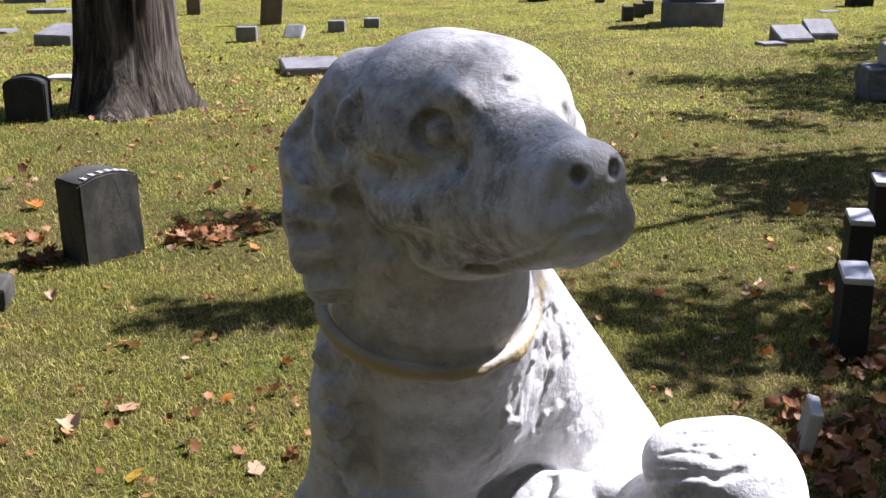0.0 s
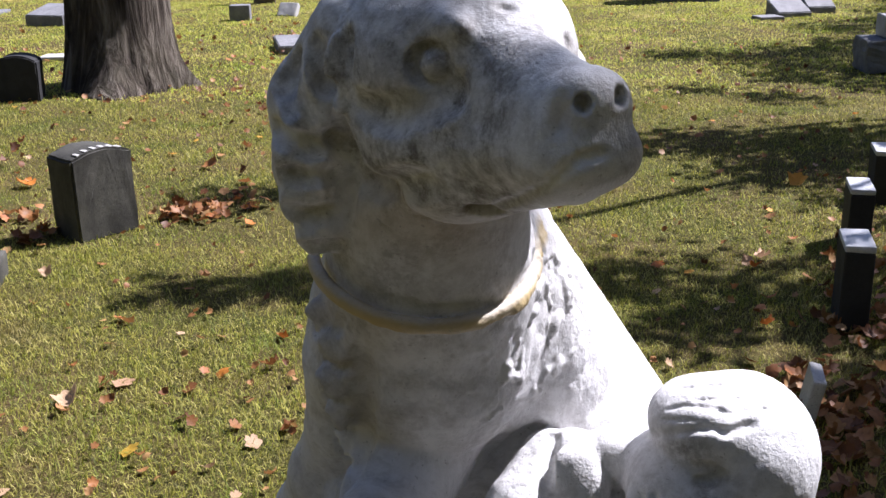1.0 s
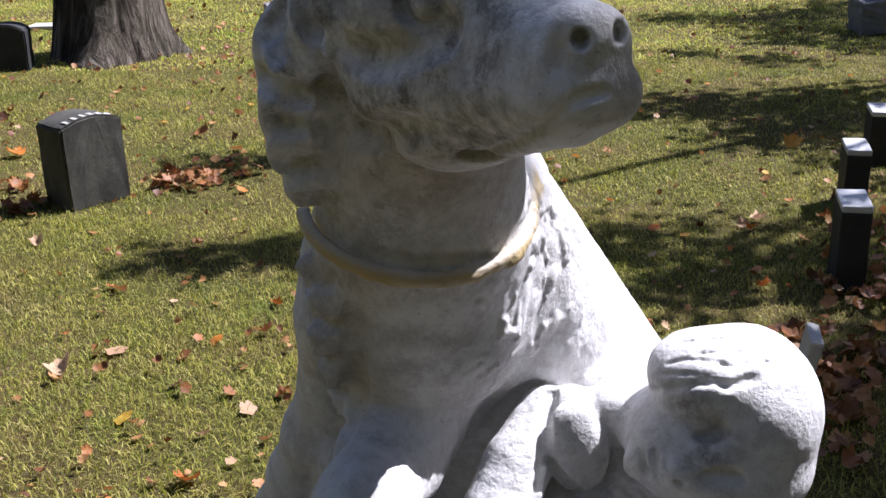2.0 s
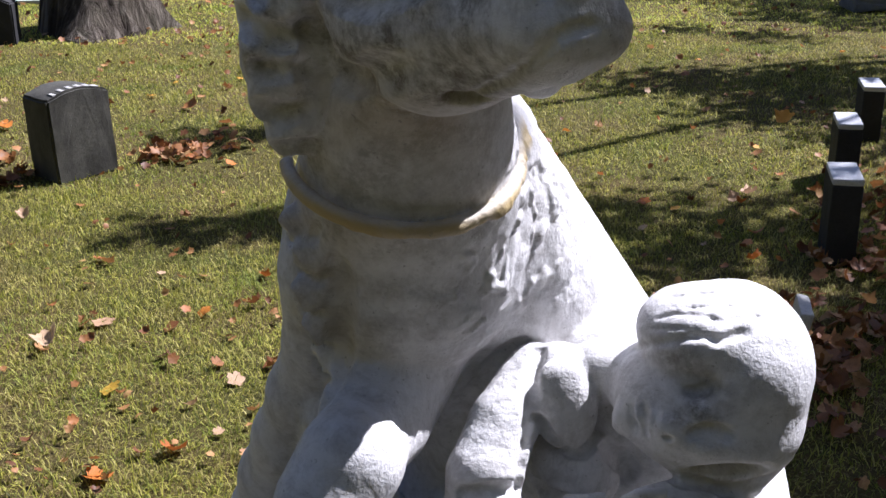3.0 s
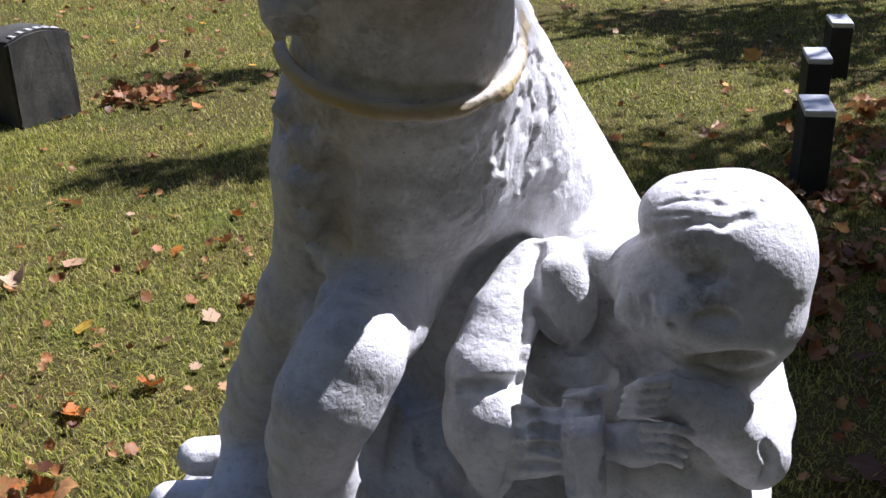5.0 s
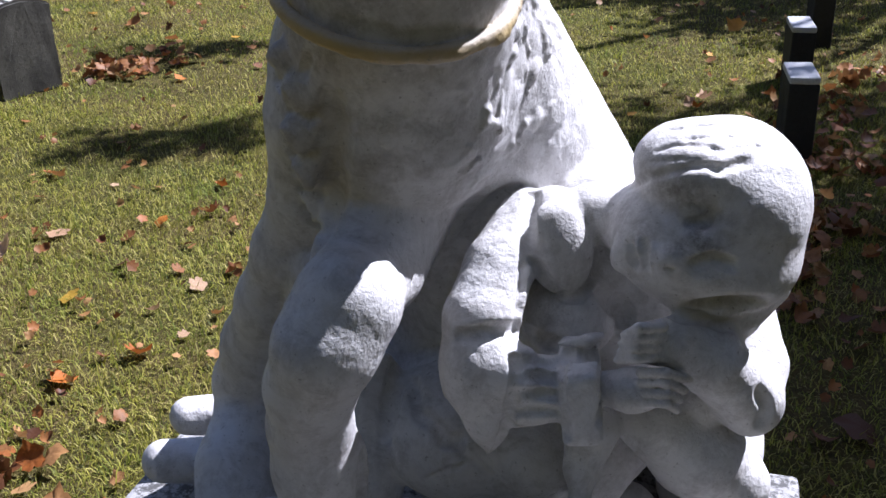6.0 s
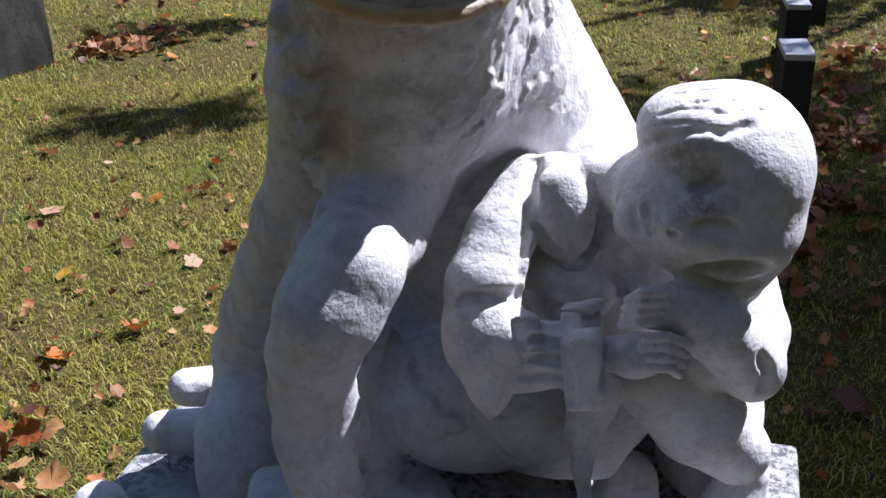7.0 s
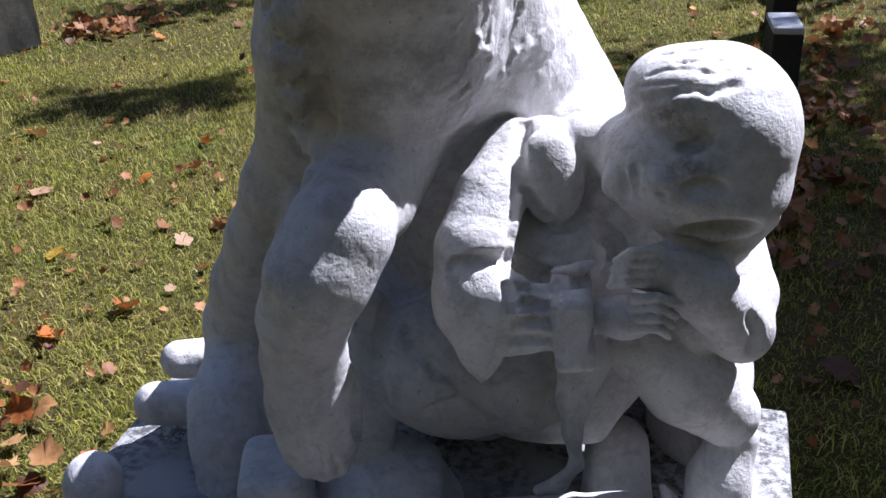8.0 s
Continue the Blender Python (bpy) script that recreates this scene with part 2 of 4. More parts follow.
# ---------- the statue: a smooth solid, carved on a grid ----------
class Carving:
    """A distance field on a grid; solids are blended in or cut out, and its skin becomes one mesh."""

    def __init__(self, lo, hi, step):
        self.lo, self.step = np.array(lo), step
        self.n = np.ceil((np.array(hi) - self.lo) / step).astype(int) + 1
        self.f = np.full(self.n, 0.07, dtype=np.float32)

    def window(self, lo, hi, pad):
        a = np.clip(np.floor((np.array(lo) - pad - self.lo) / self.step).astype(int), 0, self.n)
        b = np.clip(np.ceil((np.array(hi) + pad - self.lo) / self.step).astype(int) + 1, 0, self.n)
        sl = tuple(slice(i, j) for i, j in zip(a, b))
        g = [(self.lo[i] + np.arange(a[i], b[i]) * self.step).astype(np.float32) for i in range(3)]
        return sl, np.meshgrid(*g, indexing="ij", sparse=True)

    def blend(self, sl, d, k):
        a = self.f[sl]
        if k < 0:                                     # cut away
            k = -k
            h = np.maximum(k - np.abs(a + d), 0) / k
            self.f[sl] = np.maximum(a, -d) + h * h * k / 4
        else:
            h = np.maximum(k - np.abs(a - d), 0) / k
            self.f[sl] = np.minimum(a, d) - h * h * k / 4

    def cone(self, a, b, ra, rb, k=0.02):
        a, b = np.array(a, float), np.array(b, float)
        r = max(ra, rb)
        sl, (X, Y, Z) = self.window(np.minimum(a, b) - r, np.maximum(a, b) + r, abs(k) + 0.01)
        u = b - a
        t = np.clip(((X - a[0]) * u[0] + (Y - a[1]) * u[1] + (Z - a[2]) * u[2]) / max(u @ u, 1e-9), 0, 1)
        d = np.sqrt((X - a[0] - t * u[0]) ** 2 + (Y - a[1] - t * u[1]) ** 2 + (Z - a[2] - t * u[2]) ** 2) - (ra + t * (rb - ra))
        self.blend(sl, d, k)

    def chain(self, pts, k=0.02):
        """A limb through (x, y, z, radius) points."""
        for p, q in zip(pts, pts[1:]):
            self.cone(p[:3], q[:3], p[3], q[3], k)

    def oval(self, c, r, k=0.02, turn=None):
        """An ellipsoid; turn: a 3x3 matrix whose rows are its axes."""
        m = np.eye(3) if turn is None else np.array(turn, float)
        R = max(r)
        sl, (X, Y, Z) = self.window(np.array(c) - R, np.array(c) + R, abs(k) + 0.01)
        p = [m[i, 0] * (X - c[0]) + m[i, 1] * (Y - c[1]) + m[i, 2] * (Z - c[2]) for i in range(3)]
        k0 = np.sqrt(sum((p[i] / r[i]) ** 2 for i in range(3)))
        k1 = np.sqrt(sum((p[i] / r[i] ** 2) ** 2 for i in range(3))) + 1e-6
        self.blend(sl, k0 * (k0 - 1) / k1, k)

    def block(self, c, half, rnd, k=0.02, turn=None):
        m = np.eye(3) if turn is None else np.array(turn, float)
        R = np.linalg.norm(half)
        sl, (X, Y, Z) = self.window(np.array(c) - R, np.array(c) + R, abs(k) + 0.01)
        q = [np.abs(m[i, 0] * (X - c[0]) + m[i, 1] * (Y - c[1]) + m[i, 2] * (Z - c[2])) - (half[i] - rnd) for i in range(3)]
        d = np.sqrt(sum(np.maximum(v, 0) ** 2 for v in q)) + np.minimum(np.maximum(np.maximum(q[0], q[1]), q[2]), 0) - rnd
        self.blend(sl, d, k)

    def ring(self, c, axis, R, r, k):
        ax = np.array(axis, float) / np.linalg.norm(axis)
        sl, (X, Y, Z) = self.window(np.array(c) - R - r, np.array(c) + R + r, abs(k) + 0.01)
        h = ax[0] * (X - c[0]) + ax[1] * (Y - c[1]) + ax[2] * (Z - c[2])
        rr = np.sqrt(np.maximum((X - c[0]) ** 2 + (Y - c[1]) ** 2 + (Z - c[2]) ** 2 - h * h, 0))
        self.blend(sl, np.sqrt((rr - R) ** 2 + (h * 0.85) ** 2) - r, k)

    def onto(self, p, way):
        """The point where the line through p along way first meets the skin, from outside."""
        p, way = np.array(p, float), np.array(way, float) / np.linalg.norm(way)
        s = np.arange(-0.14, 0.16, 0.001)
        q = p + np.outer(s, way)
        i = np.clip(np.rint((q - self.lo) / self.step).astype(int), 0, self.n - 1)
        hit = np.nonzero(self.f[tuple(i.T)] < 0)[0]
        return q[hit[0]] if len(hit) else p

    def groove(self, pts, way, r, k):
        """A channel drawn across the skin through the points."""
        fine = [np.array(a) + (np.array(b) - np.array(a)) * t for a, b in zip(pts, pts[1:]) for t in (0, 0.25, 0.5, 0.75)] + [np.array(pts[-1])]
        on = [self.onto(p, way) for p in fine]
        for a, b in zip(on, on[1:]):
            if np.linalg.norm(a - b) < 0.05:
                self.cone(a, b, 1.6 * r + 0.0018, 1.6 * r + 0.0018, -k)

    def bulge(self, p, way, r, rise, k, turn=None):
        """A swelling on the skin, its middle lifted by rise."""
        way = np.array(way, float) / np.linalg.norm(way)
        self.oval(self.onto(p, way) + way * (min(r) * 0.8 - rise), r, k, turn)

    def dent(self, p, way, r, sink, k, turn=None):
        """A hollow in the skin, its middle pushed in by sink."""
        way = np.array(way, float) / np.linalg.norm(way)
        self.oval(self.onto(p, way) + way * sink, r, -k, turn)

    def skin(self):
        """Surface nets: vertices, quads and outward normals."""
        f = self.f
        inside = f < 0
        s = np.zeros(tuple(self.n - 1), dtype=np.uint8)
        for i in (0, 1):
            for j in (0, 1):
                for l in (0, 1):
                    s += inside[i:self.n[0] - 1 + i, j:self.n[1] - 1 + j, l:self.n[2] - 1 + l]
        cells = np.argwhere((s > 0) & (s < 8))
        index = np.full(s.shape, -1, dtype=np.int32)
        index[tuple(cells.T)] = np.arange(len(cells))
        total, count = np.zeros((len(cells), 3)), np.zeros(len(cells))
        corners = [(i, j, l) for i in (0, 1) for j in (0, 1) for l in (0, 1)]
        for p in corners:
            for ax in range(3):
                if p[ax]:
                    continue
                q = tuple(1 if i == ax else p[i] for i in range(3))
                a, b = f[tuple((cells + p).T)], f[tuple((cells + q).T)]
                cross = (a < 0) != (b < 0)
                t = np.where(cross, a / np.where(cross, a - b, 1), 0)
                pos = np.array(p, float) + np.outer(t, np.array(q) - np.array(p))
                total += pos * cross[:, None]
                count += cross
        v = (cells + total / count[:, None]) * self.step + self.lo
        quads = []
        for ax in range(3):
            n = [slice(None)] * 3
            m = [slice(None)] * 3
            n[ax], m[ax] = slice(0, -1), slice(1, None)
            A, B = inside[tuple(n)], inside[tuple(m)]
            u, w = (ax + 1) % 3, (ax + 2) % 3
            e = np.argwhere(A != B)
            e = e[(e[:, u] > 0) & (e[:, w] > 0) & (e[:, u] < self.n[u] - 1) & (e[:, w] < self.n[w] - 1)]
            flip = ~A[tuple(e.T)]
            c = []
            for du, dw in ((-1, -1), (0, -1), (0, 0), (-1, 0)):
                g = e.copy()
                g[:, u] += du
                g[:, w] += dw
                c.append(index[tuple(g.T)])
            c = np.stack(c, 1)
            c[flip] = c[flip][:, ::-1]
            quads.append(c)
        q = np.concatenate(quads)
        q = q[(q >= 0).all(1)]
        ij = np.clip(np.rint((v - self.lo) / self.step).astype(int), 1, self.n - 2)
        g = np.stack([f[tuple((ij + d).T)] - f[tuple((ij - d).T)] for d in np.eye(3, dtype=int)], 1)
        g /= np.linalg.norm(g, axis=1)[:, None] + 1e-9
        return v, q, g


def fbm(p, scale, seed, octaves=3):
    """Cheap lattice noise in -1..1 for many points at once."""
    r = np.random.default_rng(seed)
    lat = r.uniform(-1, 1, (32, 32, 32))
    out, amp = np.zeros(len(p)), 1.0
    for o in range(octaves):
        q = p * scale * 2 ** o + o * 7.3
        i = np.floor(q).astype(int)
        t = q - i
        t = t * t * (3 - 2 * t)
        acc = 0
        for a in (0, 1):
            for b in (0, 1):
                for c in (0, 1):
                    wgt = (t[:, 0] if a else 1 - t[:, 0]) * (t[:, 1] if b else 1 - t[:, 1]) * (t[:, 2] if c else 1 - t[:, 2])
                    acc = acc + wgt * lat[(i[:, 0] + a) % 32, (i[:, 1] + b) % 32, (i[:, 2] + c) % 32]
        out += acc * amp
        amp *= 0.5
    return out / 1.5


def near(p, c, r):
    """1 at c, fading to 0 at the radii r."""
    d = np.sqrt((((p - np.array(c)) / np.array(r)) ** 2).sum(1))
    t = np.clip(1 - d, 0, 1)
    return t * t * (3 - 2 * t)


# the dog's head has a frame of its own: forwards, to its visible cheek, up
HEAD = np.array((0.070, 0.800, 1.575))
FWD = np.array((0.529, -0.849, 0.0))
SIDE = np.array((-0.849, -0.529, 0.0))
UPW = np.array((0.0, 0.0, 1.0))
HEAD_TURN = np.array((FWD, SIDE, UPW))


def on_head(f, s, u):
    return HEAD + FWD * f + SIDE * s + UPW * u


# directions along which marks are set on the carved skin
TO_HEAD = np.array((0.0, 0.976, -0.217))
TO_CHEST = np.array((0.02, 0.93, -0.36))
TO_CHILD = np.array((0.15, 0.91, -0.39))
TO_FACE = np.array((0.285, 0.914, -0.289))
TO_LAP = np.array((0.12, 0.87, -0.48))


def carve_dog_body(c):
    c.cone((0.042, 0.905, 1.450), (0.044, 0.985, 1.310), 0.106, 0.128, 0.03)                  # neck
    c.oval((0.035, 1.045, 1.210), (0.150, 0.150, 0.175), 0.03)                                # chest
    c.cone((0.093, 1.085, 1.300), (0.195, 1.270, 0.935), 0.112, 0.214, 0.03)                  # back
    c.oval((0.210, 1.300, 0.680), (0.240, 0.215, 0.240), 0.04)                                # haunch
    # the near foreleg
    c.chain([(0.032, 1.060, 1.091, 0.0785), (0.018, 1.020, 1.045, 0.0720), (-0.002, 0.958, 1.015, 0.0623), (-0.028, 0.855, 1.007, 0.0568)], 0.03)
    c.chain([(-0.026, 0.850, 1.013, 0.0571), (-0.053, 0.832, 0.968, 0.0566), (-0.073, 0.852, 0.908, 0.0502), (-0.080, 0.885, 0.836, 0.0485), (-0.074, 0.900, 0.770, 0.0556), (-0.071, 0.905, 0.717, 0.0553)], 0.02)
    c.cone((-0.098, 0.905, 0.684), (-0.087, 0.890, 0.671), 0.0198, 0.0145, 0.010)                # toes
    c.cone((-0.071, 0.895, 0.684), (-0.067, 0.880, 0.669), 0.0198, 0.0132, 0.010)
    c.cone((-0.045, 0.905, 0.680), (-0.048, 0.890, 0.669), 0.0198, 0.0145, 0.010)
    c.groove([(-0.075, 0.830, 0.736), (-0.074, 0.830, 0.715), (-0.074, 0.830, 0.695)], TO_LAP, 0.0018, 0.004)
    c.groove([(-0.051, 0.830, 0.735), (-0.053, 0.830, 0.713), (-0.055, 0.830, 0.694)], TO_LAP, 0.0018, 0.004)
    # the far foreleg and its paw
    c.chain([(-0.063, 1.030, 1.167, 0.0588), (-0.073, 1.080, 1.059, 0.0528), (-0.111, 1.130, 0.956, 0.0500), (-0.144, 1.190, 0.854, 0.0540), (-0.180, 1.250, 0.753, 0.0547), (-0.209, 1.300, 0.658, 0.0538), (-0.224, 1.330, 0.568, 0.0540)], 0.02)
    c.cone((-0.276, 1.380, 0.548), (-0.325, 1.370, 0.554), 0.0353, 0.0325, 0.010)
    c.cone((-0.259, 1.270, 0.530), (-0.347, 1.250, 0.547), 0.0393, 0.0342, 0.010)
    c.chain([(-0.216, 1.250, 0.600, 0.0550), (-0.227, 1.200, 0.566, 0.0575), (-0.224, 1.170, 0.529, 0.0589), (-0.223, 1.150, 0.464, 0.0575)], 0.02)
    c.oval((-0.413, 1.080, 0.526), (0.043, 0.048, 0.046), 0.006)
    c.block((-0.144, 1.030, 0.531), (0.050, 0.070, 0.060), 0.026, 0.010)                           # rock below the paw
    c.oval((0.022, 1.050, 0.470), (0.115, 0.120, 0.100), 0.012)
    c.cone((-0.060, 1.090, 0.950), (-0.085, 1.200, 0.640), 0.055, 0.060, 0.01)
    c.cone((-0.013, 1.120, 0.756), (-0.021, 1.080, 0.592), 0.045, 0.050, 0.012)
    # the collar
    c.ring((0.038, 0.967, 1.334), (0.10, -0.36, 1.0), 0.1310, 0.0085, 0.003)
    c.ring((0.036, 0.960, 1.350), (0.10, -0.36, 1.0), 0.1320, 0.0045, -0.004)
    # locks of the coat, hanging in scallops down the side of the chest
    for i, (x, z, w) in enumerate(((-0.082, 1.262, 0.026), (-0.066, 1.222, 0.028), (-0.072, 1.176, 0.028), (-0.066, 1.132, 0.024), (-0.062, 1.090, 0.022))):
        c.bulge((x, 0.93, z + 0.008), TO_CHEST, (w, 0.014, 0.024), 0.004, 0.008)
        c.groove([(x - w, 0.93, z + 0.006), (x - w * 0.6, 0.93, z - 0.016), (x, 0.93, z - 0.024), (x + w * 0.6, 0.93, z - 0.016), (x + w, 0.93, z + 0.006)], TO_CHEST, 0.0025, 0.006)
    c.groove([(-0.032, 0.950, 1.202), (-0.039, 0.950, 1.127), (-0.049, 0.970, 1.062), (-0.075, 1.000, 0.989)], TO_CHEST, 0.005, 0.02)


def carve_dog_head(c):
    H, T = on_head, HEAD_TURN
    c.oval(H(-0.012, 0.0, 0.004), (0.120, 0.108, 0.099), 0.02, T)          # cranium
    c.oval(H(0.040, -0.042, 0.016), (0.070, 0.062, 0.072), 0.03, T)         # far brow
    c.oval(H(0.018, 0.0, -0.066), (0.105, 0.094, 0.078), 0.03, T)          # cheeks
    c.block(H(0.145, 0.004, -0.034), (0.092, 0.047, 0.043), 0.030, 0.04, T)  # muzzle
    c.cone(H(0.04, 0, 0.018), H(0.205, 0.004, -0.002), 0.056, 0.030, 0.03)  # bridge of the nose
    c.cone(H(0.03, 0, -0.086), H(0.200, 0.004, -0.060), 0.056, 0.029, 0.02)  # jaw
    c.cone(H(0.10, 0.038, -0.050), H(0.215, 0.026, -0.042), 0.028, 0.022, 0.02)                    # flews
    c.cone(H(0.10, -0.034, -0.050), H(0.220, -0.024, -0.048), 0.026, 0.021, 0.015)
    c.oval(H(0.222, 0.004, -0.001), (0.025, 0.036, 0.029), 0.012, T)       # nose pad
    c.oval(H(0.231, 0.002, -0.042), (0.022, 0.042, 0.027), 0.012, T)       # upper lip
    d = -SIDE * 0.9 - FWD * 0.43
    c.bulge(H(0.072, 0.06, 0.052), d, (0.040, 0.014, 0.014), 0.004, 0.020, T)              # brow
    c.bulge(H(0.078, 0.06, -0.020), d, (0.030, 0.010, 0.012), 0.003, 0.018, T)             # lower lid
    c.dent(H(0.075, 0.065, 0.018), d, (0.026, 0.019, 0.022), 0.001, 0.004, T)               # socket
    c.bulge(H(0.075, 0.065, 0.017), d, (0.0185, 0.017, 0.0165), 0.017, 0.002, T)           # eyeball
    c.dent((0.122, 0.767, 1.628), TO_HEAD, (0.010, 0.007, 0.005), -0.002, 0.004)             # a chip on the brow
    c.dent((0.178, 0.700, 1.617), TO_HEAD, (0.004, 0.008, 0.009), -0.003, 0.004)                  # the far eye's corner
    # the far ear
    c.chain([(0.130, 0.890, 1.612, 0.032), (0.176, 0.915, 1.550, 0.038), (0.188, 0.930, 1.490, 0.038), (0.186, 0.935, 1.436, 0.030)], 0.015)
    # the near ear, hanging in curls
    c.chain([(-0.020, 0.845, 1.605, 0.050), (-0.066, 0.872, 1.530, 0.052), (-0.068, 0.880, 1.460, 0.050), (-0.066, 0.885, 1.398, 0.037)], 0.012)
    for x, z, w, h in ((-0.062, 1.560, 0.014, 0.034), (-0.036, 1.555, 0.013, 0.040), (-0.088, 1.520, 0.014, 0.034), (-0.056, 1.515, 0.016, 0.036), (-0.100, 1.480, 0.015, 0.036),
                       (-0.062, 1.462, 0.020, 0.024), (-0.094, 1.430, 0.018, 0.028), (-0.056, 1.415, 0.018, 0.026), (-0.080, 1.388, 0.018, 0.024)):
        c.bulge((x, 0.86, z), TO_HEAD, (w, 0.020, h), 0.003, 0.007)
    c.groove([(-0.028, 0.780, 1.603), (-0.036, 0.780, 1.563), (-0.038, 0.770, 1.525), (-0.040, 0.770, 1.465), (-0.051, 0.800, 1.413)], TO_HEAD, 0.0065, 0.010)
    c.groove([(-0.063, 0.820, 1.596), (-0.059, 0.820, 1.573), (-0.048, 0.810, 1.551)], TO_HEAD, 0.006, 0.008)
    c.groove([(-0.085, 0.830, 1.583), (-0.098, 0.830, 1.553), (-0.090, 0.830, 1.529)], TO_HEAD, 0.006, 0.008)
    c.groove([(-0.048, 0.820, 1.503), (-0.069, 0.820, 1.491), (-0.094, 0.830, 1.498), (-0.110, 0.840, 1.508)], TO_HEAD, 0.006, 0.007)
    c.groove([(-0.052, 0.820, 1.463), (-0.077, 0.830, 1.457), (-0.103, 0.840, 1.460)], TO_HEAD, 0.005, 0.007)
    c.groove([(-0.061, 0.840, 1.419), (-0.080, 0.840, 1.412), (-0.100, 0.850, 1.419)], TO_HEAD, 0.005, 0.007)
    c.groove([(-0.054, 0.850, 1.377), (-0.076, 0.850, 1.372), (-0.100, 0.860, 1.369)], TO_HEAD, 0.006, 0.006)
    c.groove([(-0.021, 0.760, 1.544), (0.014, 0.740, 1.539), (0.053, 0.710, 1.556), (0.075, 0.700, 1.571)], TO_HEAD, 0.0012, 0.025)
    # soft cheek folds
    c.groove([(-0.017, 0.760, 1.474), (0.007, 0.750, 1.465), (0.047, 0.730, 1.477)], TO_HEAD, 0.001, 0.030)
    # nose and mouth
    c.dent((0.1760, 0.57, 1.582), TO_HEAD, (0.0070, 0.020, 0.0080), 0.004, 0.003)
    c.dent((0.2065, 0.58, 1.585), TO_HEAD, (0.0055, 0.020, 0.0085), 0.004, 0.003)
    c.dent((0.158, 0.570, 1.575), TO_HEAD, (0.006, 0.008, 0.016), 0.000, 0.010)
    c.groove([(0.193, 0.570, 1.542), (0.178, 0.570, 1.538), (0.168, 0.580, 1.531), (0.152, 0.620, 1.507), (0.130, 0.660, 1.481), (0.102, 0.700, 1.460)], TO_HEAD, 0.0016, 0.004)
    c.dent((0.103, 0.700, 1.461), TO_HEAD, (0.020, 0.016, 0.008), 0.003, 0.006)


def carve_child(c):
    c.cone((0.290, 1.160, 0.640), (0.300, 1.080, 0.990), 0.160, 0.100, 0.008)                 # trunk
    c.oval((0.125, 1.100, 0.685), (0.130, 0.120, 0.105), 0.02)                                    # skirt over the lap
    c.oval((0.214, 1.060, 0.685), (0.090, 0.110, 0.070), 0.02)
    c.groove([(0.175, 0.96, 1.090), (0.135, 0.95, 1.050), (0.100, 0.95, 0.990), (0.075, 0.95, 0.930)], TO_CHEST, 0.006, 0.020)
    # folds of the skirt
    c.groove([(0.011, 1.000, 0.854), (0.006, 1.000, 0.788), (-0.001, 1.000, 0.718), (-0.005, 1.000, 0.664)], TO_LAP, 0.006, 0.008)
    c.groove([(0.035, 1.000, 0.820), (0.048, 1.000, 0.768), (0.071, 0.980, 0.761), (0.085, 0.980, 0.736), (0.103, 0.970, 0.746)], TO_LAP, 0.0035, 0.008)
    c.groove([(0.054, 0.980, 0.676), (0.088, 0.980, 0.693), (0.122, 0.970, 0.712)], TO_LAP, 0.0015, 0.004)
    c.groove([(0.104, 0.980, 0.728), (0.136, 0.970, 0.697), (0.162, 0.960, 0.669), (0.200, 0.960, 0.655)], TO_LAP, 0.0022, 0.006)
    # the dark hollow below the knee and under the skirt
    c.oval((0.425, 1.030, 0.555), (0.105, 0.260, 0.110), -0.02)
    c.oval((0.281, 1.050, 0.511), (0.150, 0.240, 0.075), -0.02)
    c.oval((0.186, 1.020, 0.513), (0.100, 0.200, 0.055), -0.02)
    c.block((0.330, 1.360, 0.620), (0.220, 0.045, 0.190), 0.030, 0.01)
    c.block((0.500, 1.180, 0.560), (0.025, 0.160, 0.110), 0.020, 0.01)
    # thigh, shin, the leg within
    c.chain([(0.348, 0.940, 0.788, 0.0477), (0.409, 0.945, 0.733, 0.0606), (0.466, 0.950, 0.676, 0.0468)], 0.012)
    c.cone((0.473, 0.970, 0.688), (0.493, 0.965, 0.624), 0.0307, 0.0251, 0.012)
    c.chain([(0.489, 0.970, 0.615, 0.0342), (0.468, 0.950, 0.563, 0.0437), (0.464, 0.940, 0.483, 0.0491)], 0.010)
    c.chain([(0.358, 1.090, 0.527, 0.0475), (0.347, 1.030, 0.460, 0.0534)], 0.01)
    c.chain([(0.098, 0.950, 0.509, 0.0374), (0.263, 0.950, 0.518, 0.0298), (0.337, 0.930, 0.535, 0.0278)], 0.01)
    c.oval((0.477, 1.110, 0.656), (0.072, 0.130, 0.100), 0.01)                                   # hip behind the thigh
    c.oval((0.506, 1.200, 0.493), (0.070, 0.110, 0.100), 0.01)
    c.chain([(0.080, 0.800, 0.608, 0.0428), (0.197, 0.790, 0.613, 0.0426), (0.340, 0.800, 0.591, 0.0435)], 0.02)           # unseen lip, added to keep skylight out of the hollow
    c.chain([(0.081, 0.820, 0.560, 0.0497), (0.349, 0.820, 0.537, 0.0506)], 0.02)
    c.oval((0.410, 0.945, 0.815), (0.040, 0.040, 0.036), 0.012)
    c.cone((0.399, 0.980, 0.533), (0.409, 0.970, 0.517), 0.006, 0.012, 0.004)
    # a strip of the skirt hanging free
    c.chain([(0.268, 0.925, 0.786, 0.0357), (0.253, 0.905, 0.741, 0.0221), (0.249, 0.890, 0.700, 0.0122), (0.254, 0.880, 0.657, 0.0079), (0.234, 0.890, 0.619, 0.0095), (0.210, 0.900, 0.604, 0.0081)], 0.010)
    # the arm on the dog's side, in a wide sleeve
    c.chain([(0.195, 1.010, 1.036, 0.0417), (0.152, 0.955, 1.000, 0.0420), (0.127, 0.910, 0.955, 0.0453), (0.121, 0.895, 0.903, 0.0442)], 0.006)
